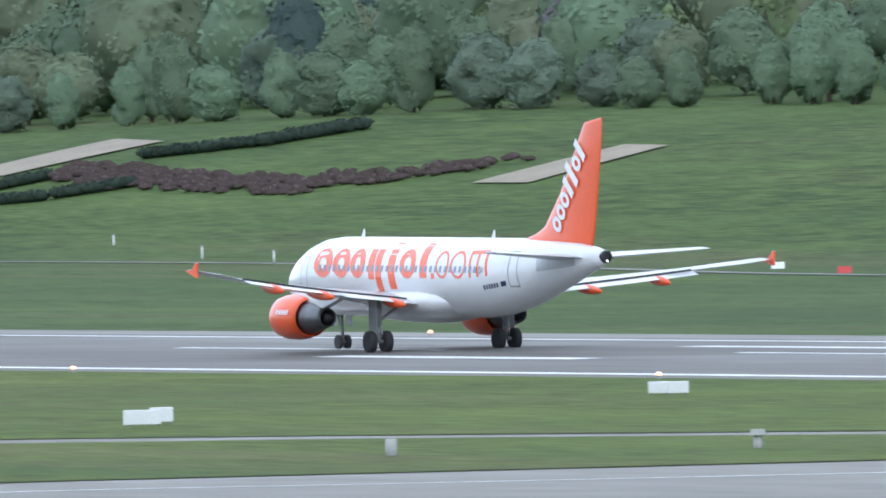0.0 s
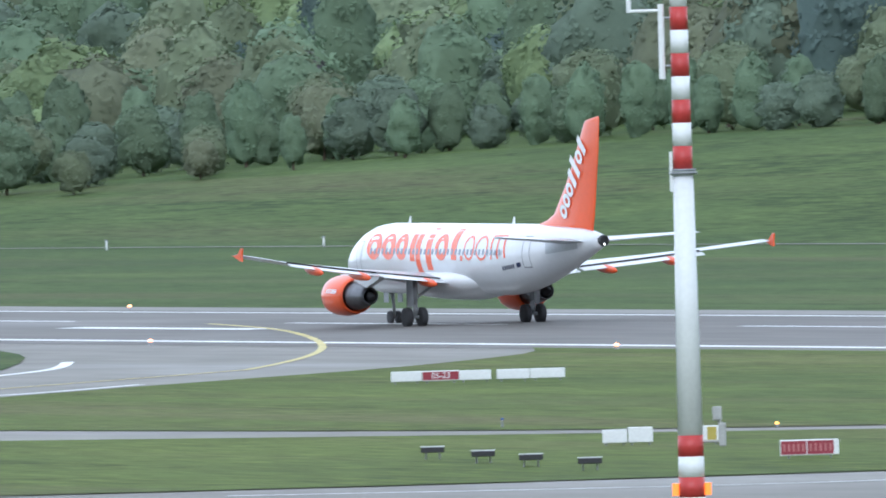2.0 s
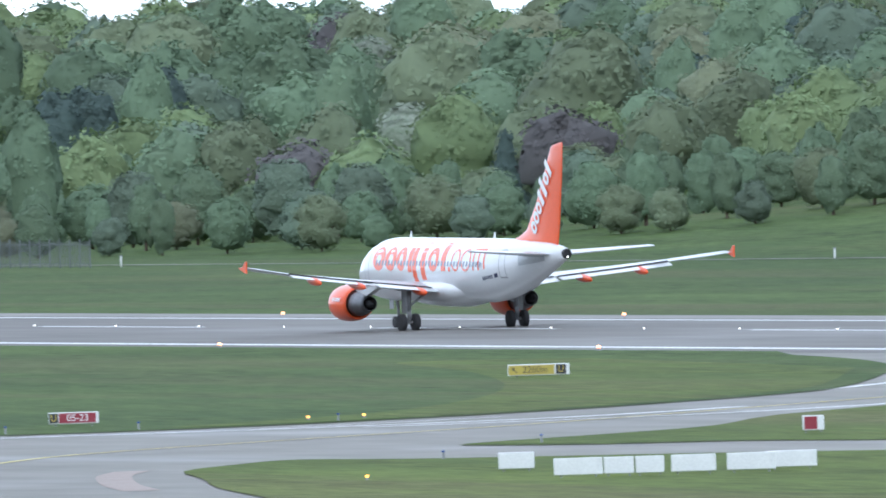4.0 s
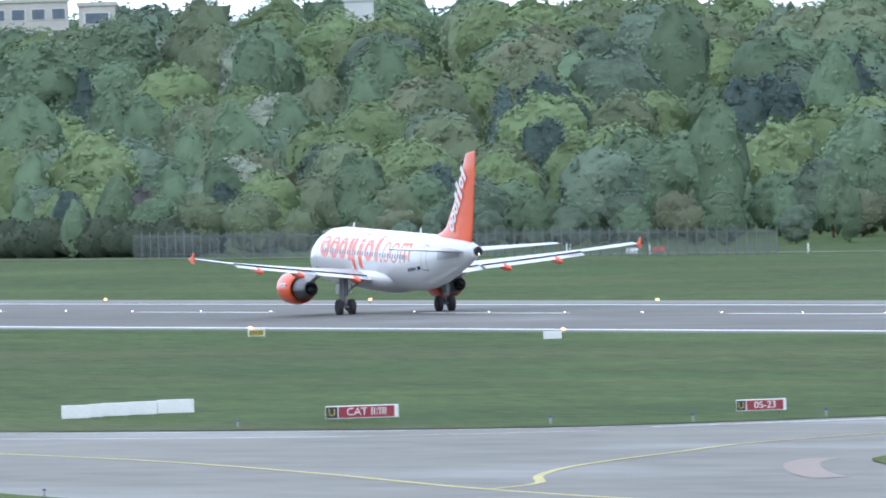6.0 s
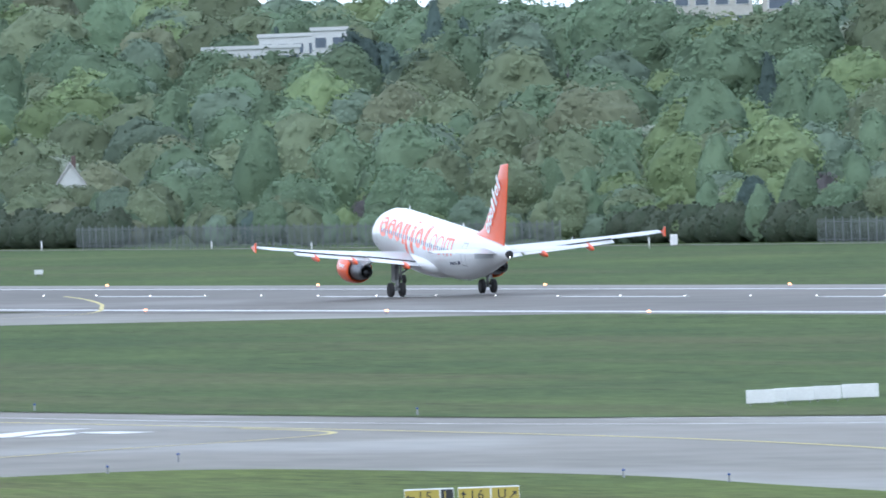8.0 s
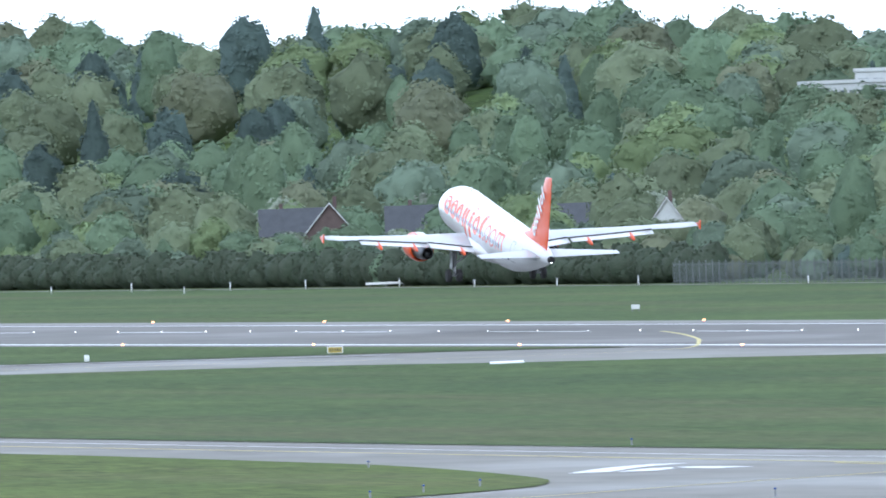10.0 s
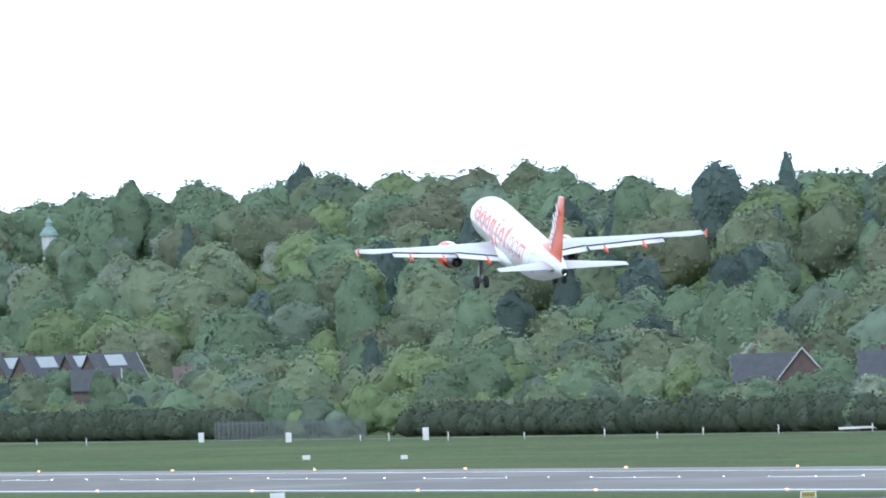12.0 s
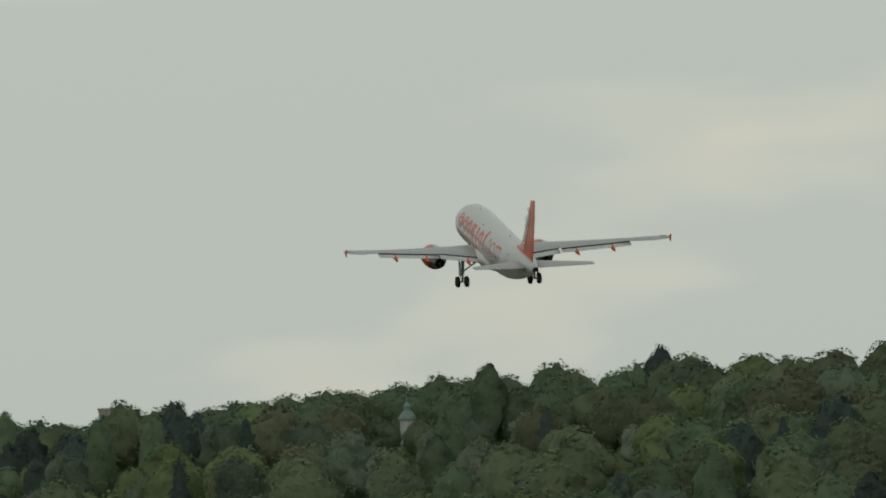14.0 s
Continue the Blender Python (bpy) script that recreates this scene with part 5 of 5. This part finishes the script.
def leafy_row(name, pts, width, height, material, label, category, seed, kind="", step=0.6, ragged=0.15, cards=10):
    """A hedge or bed: overlapping leafy masses along a line, with sprays standing off."""
    rng = random.Random(seed)
    vs, fs = [], []
    for (x0, y0), (x1, y1) in zip(pts, pts[1:]):
        ln = math.hypot(x1 - x0, y1 - y0)
        n = max(2, int(ln / (width * step)))
        for k in range(n + 1):
            u = k / n
            x, y = x0 + (x1 - x0) * u + rng.uniform(-ragged, ragged) * width, y0 + (y1 - y0) * u + rng.uniform(-ragged, ragged) * width
            h = height * rng.uniform(1 - min(ragged, 0.4), 1 + min(ragged, 0.4))
            c = Vector((x, y, lay(x, y) + h * 0.48))
            v2, f2 = blob(rng, c, width * 0.55 * rng.uniform(0.9, 1.15), h * 0.52, 7, 4)
            base = len(vs)
            vs += v2
            fs += [tuple(i + base for i in f) for f in f2]
            for _ in range(cards):
                a, zz = rng.uniform(0, 6.283), rng.uniform(-0.3, 1)
                q = math.sqrt(max(0, 1 - zz * zz))
                p = c + Vector((math.cos(a) * q * width * 0.6, math.sin(a) * q * width * 0.6, zz * h * 0.55))
                base = len(vs)
                s = rng.uniform(0.05, 0.1) * (1 + height * 0.4)
                for kk in range(4):
                    t = 1.571 * kk + a
                    vs.append((p.x + s * math.cos(t), p.y + s * 0.4 * rng.uniform(-1, 1), p.z + s * math.sin(t)))
                fs.append((base, base + 1, base + 2, base + 3))
    me = mesh_of(name, np.array(vs), np.array(fs), np.zeros(len(fs)), [material])
    root = new(name, me)
    tagged(root, label, category, kind=kind)
    return root


H1 = "dark clipped hedge on the grass berm"
leafy_row("hedge", [(672, 1310.7), (675.8, 1299)], 1.2, 0.85, M_CLIPPED, H1, "hedge", 1, "", 0.35, 0.08, 24)
leafy_row("hedge", [(675.8, 1298), (682.5, 1294)], 1.3, 1.0, M_CLIPPED, H1, "hedge", 2, "", 0.35, 0.08, 24)
leafy_row("hedge", [(652.8, 1317), (664.3, 1312.4)], 1.2, 0.9, M_CLIPPED, H1, "hedge", 3, "", 0.35, 0.08, 24)
leafy_row("hedge", [(651.5, 1316), (656, 1297.5)], 1.2, 0.85, M_CLIPPED, H1, "hedge", 4, "", 0.35, 0.08, 24)
leafy_row("hedge", [(656.9, 1296.5), (660.8, 1291.7)], 1.2, 0.85, M_CLIPPED, H1, "hedge", 5, "", 0.35, 0.08, 24)
for k, (p, q) in enumerate((((667, 1316), (664.5, 1297)), ((663, 1300), (661.1, 1276)), ((661.1, 1276), (660, 1259)), ((662, 1262), (663.7, 1253)), ((664, 1252), (668, 1245)))):
    leafy_row("heather_bed", [p, q], 0.9, 0.45, M_SHRUB, "brownish purple heather bed on the berm", "shrubs", 20 + k, "stuff", 0.22, 2.9, 70)
leafy_row("hedge", [(606, 1985), (606, 2325)], 3.6, 3.4, M_HEDGE, "tall dark hedge along the perimeter", "hedge", 8, "", 0.4, 0.35, 40)
leafy_row("hedge", [(607, 1735), (607, 1812)], 3.4, 3.0, M_HEDGE, "tall dark hedge behind the fence", "hedge", 9, "", 0.4, 0.35, 40)
leafy_row("hedge", [(606, 2410), (606, 2700)], 3.4, 3.2, M_HEDGE, "tall dark hedge along the perimeter", "hedge", 10, "", 0.4, 0.35, 40)


# ---- perimeter fence ----
def fence(y0, y1, x=601.0):
    root = new("perimeter_fence")
    root.location = (x, y0, 0)
    tagged(root, "grey see-through steel fence along the airfield", "fence", "perimeter fences")
    bm = bmesh.new()
    for k in range(17):
        box(bm, 0, 0.08 + k * 0.147, 0.1, 0.012, 0.022, 2.3)
    for zz in (0.35, 2.1):
        box(bm, 0.03, 1.25, zz, 0.03, 2.5, 0.06)
    bm_post = bmesh.new()
    box(bm_post, 0.05, 0, -0.1, 0.09, 0.09, 2.7)
    n = int((y1 - y0) / 2.5)
    panel = part("panel", bm, M_FENCE, root)
    panel["kind"] = "stuff"
    post = part("post", bm_post, M_FENCE, root)
    for k in range(1, n):
        for src in (panel, post):
            ob = new(src.name.split(".")[0], src.data)
            ob.parent = root
            if src is panel:
                ob["kind"] = "stuff"
            ob.location.y = 2.5 * k


fence(1560, 1735)
fence(1815, 1985)
fence(2330, 2410)
rail = new("guard_rail")
rail.matrix_basis = facing(603, 2103.5)
tagged(rail, "long white guard rail on short posts", "rail")
bm = bmesh.new()
box(bm, 0, 0, 0.3, 6.8, 0.08, 0.28, 0.02)
part("beam", bm, M_MASTWHITE, rail)
for k in range(4):
    bm = bmesh.new()
    box(bm, -3 + 2 * k, 0.06, -0.1, 0.1, 0.06, 0.5)
    part("post", bm, M_STRUT, rail)


# ---- houses and far buildings ----
def house(az, x, w, depth, eaves, ridge, wall_mat, roof_mat, label, along=False, windows=2, turn=0.0, base=None):
    """A gabled house; its gable faces the airfield, or with along its long roof slope does."""
    y = x / math.tan(radians(az))
    root = new("house")
    root.matrix_basis = facing(x, y, lay(x, y), turn) @ (Matrix.Rotation(radians(90), 4, "Z") if along else Matrix.Identity(4))
    tagged(root, label, "house", "houses among the trees")
    bm = bmesh.new()
    prof = [(-w / 2, -0.3), (w / 2, -0.3), (w / 2, eaves), (0, ridge), (-w / 2, eaves)]
    loft(bm, [[(px, yy, pz) for px, pz in prof] for yy in (-depth / 2, depth / 2)])
    part("wall", bm, wall_mat, root)
    slope = math.hypot(w / 2, ridge - eaves)
    for s in (-1, 1):
        bm = bmesh.new()
        o = 0.35
        e = (eaves - ridge) / (w / 2)
        pts = [(0, ridge + 0.05), (s * (w / 2 + o), eaves + e * o + 0.05), (s * (w / 2 + o), eaves + e * o + 0.25), (0, ridge + 0.25)]
        loft(bm, [[(px, yy, pz) for px, pz in pts] for yy in (-depth / 2 - 0.3, depth / 2 + 0.3)])
        part("roof", bm, roof_mat, root)
        bm = bmesh.new()
        loft(bm, [[(px, yy, pz - 0.05) for px, pz in pts] for yy in (-depth / 2 - 0.42, -depth / 2 - 0.31)])
        part("gable_trim", bm, M_RENDER, root, "white gable board")
    bm = bmesh.new()
    box(bm, w * 0.12, depth * 0.2, ridge - 0.6, 0.5, 0.5, 1.5)
    part("chimney", bm, M_BRICK, root)
    for k in range(windows):
        wx = (k - (windows - 1) / 2) * w / (windows + 0.5)
        for zz in (1.0, eaves * 0.62 + 1.0):
            if zz + 1.2 > eaves + 0.6:
                continue
            bm = bmesh.new()
            box(bm, wx, -depth / 2 - 0.02, zz, 0.95, 0.08, 1.2)
            win = part("window", bm, M_RENDER, root, "white window frame")
            bm = bmesh.new()
            box(bm, wx, -depth / 2 - 0.07, zz + 0.1, 0.75, 0.03, 1.0)
            part("pane", bm, M_PANE, win)
    return root


GAB = "brick house with white gable boards among trees"
house(15.805, 652, 6.0, 10, 5.6, 9.2, M_BRICK, M_ROOF, GAB)
house(15.7, 658, 7, 9, 5.2, 8.4, M_BRICK, M_ROOF, "house with a dark tiled roof among trees", True)
house(16.2, 656, 3.2, 8, 6.6, 9.5, M_RENDER, M_ROOF, "white gabled house with a dark roof")
house(16.1, 660, 8, 10, 4.8, 8.4, M_BRICK, M_ROOF, "brick house with a dark tiled roof", True)
house(16.085, 648, 3.5, 6, 2.6, 4.0, M_RENDER, M_ROOF, "low white shed with a dark roof", False, 1)
house(16.835, 652, 3.6, 9, 6.2, 8.8, M_RENDER, M_REDROOF, "white gabled house with a red roof")
house(16.5, 668, 8, 9, 5.0, 8.0, M_BRICK, M_ROOF, "brick house behind trees", True)
house(13.0, 640, 4.5, 8, 5.5, 9.0, M_RENDER, M_REDROOF, "white house with a red roof at the wood's edge")
for k in range(6):
    az = 13.205 + 0.095 * k + (0.02 if k > 3 else 0)
    h = house(az, 676, 7.5, 8.0 if k % 2 else 5.0, 7.0, 11.0, M_BRICK, M_ROOF, "brick terraced house with a pale glazed roof panel", True, 2, 30)
    bm = bmesh.new()
    e = (7.0 - 11.0) / 3.75
    sgn = -1 if (h.matrix_basis.to_3x3() @ Vector((-1, 0, 0))).dot(Vector((-676, -2800, 0))) > 0 else 1
    pts = [(sgn * 0.4, 11.0 + e * 0.4 + 0.3), (sgn * 1.9, 11.0 + e * 1.9 + 0.3), (sgn * 1.9, 11.0 + e * 1.9 + 0.42), (sgn * 0.4, 11.0 + e * 0.4 + 0.42)]
    loft(bm, [[(px, yy, pz) for px, pz in pts] for yy in (-1.6, 1.6)])
    part("roof_panel", bm, M_PANEL, h, "pale glazed roof panel")
house(13.65, 664, 5.5, 7, 6.0, 8.8, M_BRICK, M_ROOF, "low brick house with a small gable", True)
house(13.7, 660, 2.8, 5, 5.4, 7.6, M_BRICK, M_ROOF, "small brick gable house")
house(13.95, 690, 8, 6, 5.0, 8.5, M_BRICK, M_REDROOF, "house with a faded red roof among trees", True)


def block(az, x, w, depth, top, wall_mat, label, floors, cols, base_floors=0, turn=0):
    """A flat-roofed block whose roof reaches the height top above the airfield."""
    y = x / math.tan(radians(az))
    z0 = lay(x, y)
    h = top - z0
    root = new("apartment_building")
    root.matrix_basis = facing(x, y, z0, turn)
    tagged(root, label, "building", "far buildings")
    bm = bmesh.new()
    box(bm, 0, 0, -0.5, w, depth, h + 0.5)
    part("wall", bm, wall_mat, root)
    bm = bmesh.new()
    box(bm, 0, 0, h, w + 0.5, depth + 0.5, 0.5)
    part("roof", bm, wall_mat, root, "flat roof edge")
    fh = 3.0
    for r in range(floors):
        for c in range(cols):
            bm = bmesh.new()
            wx = -w / 2 + w * (c + 0.5) / cols
            box(bm, wx, -depth / 2 - 0.02, h - fh * (r + 1) + 0.5, w / cols * 0.72, 0.12, 1.6)
            win = part("window", bm, M_RENDER, root, "white window frame")
            bm = bmesh.new()
            box(bm, wx, -depth / 2 - 0.1, h - fh * (r + 1) + 0.6, w / cols * 0.62, 0.04, 1.4)
            part("pane", bm, M_PANE, win)


block(17.4, 800, 12.5, 10, 22.4, M_RENDER, "long white flat-roofed building above the trees", 2, 9, turn=8)
block(17.52, 812, 9, 8, 24.0, M_RENDER, "white upper storey building among trees", 1, 4)
block(17.64, 806, 5, 7, 24.6, M_RENDER, "small white flat-roofed building", 1, 2)
block(18.78, 840, 14, 10, 28.5, M_BLOCK, "pale concrete block with balcony bands", 2, 5)
block(19.02, 830, 5, 9, 27.5, M_BLOCK, "pale concrete stair tower", 1, 1)
block(18.52, 838, 4, 9, 27.6, M_BLOCK, "grey concrete block above the trees", 1, 1)
block(19.82, 830, 3.8, 8, 26.6, M_RENDER, "white windowless building above the trees", 0, 1)
block(12.62, 880, 5, 8, 39.0, M_BLOCK, "small grey building on the skyline", 1, 3)

tower = new("cupola_tower")
ty = 860 / math.tan(radians(13.525))
tower.matrix_basis = facing(860, ty, EYE.z + math.hypot(860, ty) * math.tan(radians(0.283)) - 15.6)
tagged(tower, "slim tower with a green copper cupola above trees", "tower")
bm = bmesh.new()
tube(bm, (0, 0, -6), (0, 0, 12.2), 1.6, 1.5, 12)
part("shaft", bm, M_RENDER, tower)
bm = bmesh.new()
for z0, z1, r0, r1 in ((12.2, 12.8, 1.9, 1.7), (12.8, 13.9, 1.6, 0.9), (13.9, 14.8, 0.7, 0.7), (14.8, 15.6, 0.8, 0.15), (15.6, 17.6, 0.08, 0.03)):
    tube(bm, (0, 0, z0), (0, 0, z1), r0, r1, 12)
part("cupola", bm, M_COPPER, tower, "green copper cupola")


def motions():
    # seconds, across, distance along the runway, height, nose up, bank, heading to the west (degrees)
    rows = [
        (0.0, 459.53, 863.01, 0.00, 0.30, 0.60, 0.30),
        (0.5, 459.58, 894.40, 0.00, 0.28, 0.69, 0.20),
        (1.0, 459.56, 926.26, 0.00, 0.27, 0.59, 0.18),
        (1.5, 459.54, 958.59, 0.00, 0.29, 0.22, 0.16),
        (2.0, 459.53, 990.73, 0.00, 0.31, 0.25, 0.14),
        (2.2, 459.52, 1003.74, 0.00, 0.32, 0.24, 0.13),
        (4.3, 459.44, 1146.76, 0.00, 0.41, 0.08, 0.05),
        (4.5, 459.44, 1160.93, 0.00, 0.42, 0.09, 0.04),
        (5.0, 459.42, 1196.57, 0.00, 0.53, 0.08, 0.02),
        (5.5, 459.42, 1232.51, 0.01, 0.69, 0.14, -0.14),
        (6.0, 459.42, 1269.14, 0.03, 1.84, 0.09, -0.31),
        (6.5, 459.42, 1305.92, 0.04, 2.99, 0.00, -0.47),
        (7.0, 459.49, 1343.02, 0.15, 3.83, -0.11, -0.52),
        (7.5, 459.55, 1380.61, 0.09, 4.78, -0.21, -0.58),
        (8.0, 459.54, 1418.08, 0.18, 5.79, -0.04, -0.70),
        (8.5, 459.53, 1455.94, 0.47, 6.98, 0.10, -0.83),
        (9.0, 459.52, 1494.00, 1.39, 8.70, 0.14, -0.95),
        (11.3, 459.67, 1669.26, 12.69, 13.19, 0.13, -1.36),
        (11.5, 459.68, 1683.87, 14.27, 13.32, 0.01, -1.40),
        (12.0, 459.78, 1721.30, 18.60, 13.18, -0.83, -1.66),
        (12.5, 459.83, 1758.58, 23.24, 13.49, -0.95, -1.98),
        (13.0, 459.92, 1795.91, 28.15, 13.40, -0.97, -2.07),
        (13.5, 459.91, 1832.78, 33.47, 13.25, -0.53, -1.91),
        (14.0, 459.85, 1869.16, 39.14, 13.10, -0.38, -1.80)]
    walk(aeroplane, [(t, pose(x, y, z + 0.2, p, b, h)) for t, x, y, z, p, b, h in rows])
    # the legs extend and the wings bend upward as the weight comes off the wheels
    for ob in aeroplane.children:
        kind = ob.name.split(".")[0]
        if kind == "main_gear":
            walk(ob, [(0, pose(0, 0, 0)), (8.2, pose(0, 0, 0)), (9.2, pose(0, 0, -0.32)), (14, pose(0, 0, -0.32))])
        elif kind == "nose_gear":
            walk(ob, [(0, pose(0, 0, 0)), (5.4, pose(0, 0, 0)), (6.2, pose(0, 0, -0.25)), (14, pose(0, 0, -0.25))])
        elif kind == "wing":
            side = 1 if sum(v.co.x for v in ob.data.vertices) > 0 else -1
            hinge = Matrix.Translation((1.9 * side, 0, 2.7))
            rows_w = []
            for t, bend in ((0, -0.5), (5, -0.4), (6.5, 0.1), (7.5, 0.66), (9.2, 1.18), (11.5, 1.16), (14, 0.98)):
                rows_w.append((t, hinge @ Matrix.Rotation(radians(-bend * side), 4, "Y") @ hinge.inverted()))
            walk(ob, rows_w)


motions()
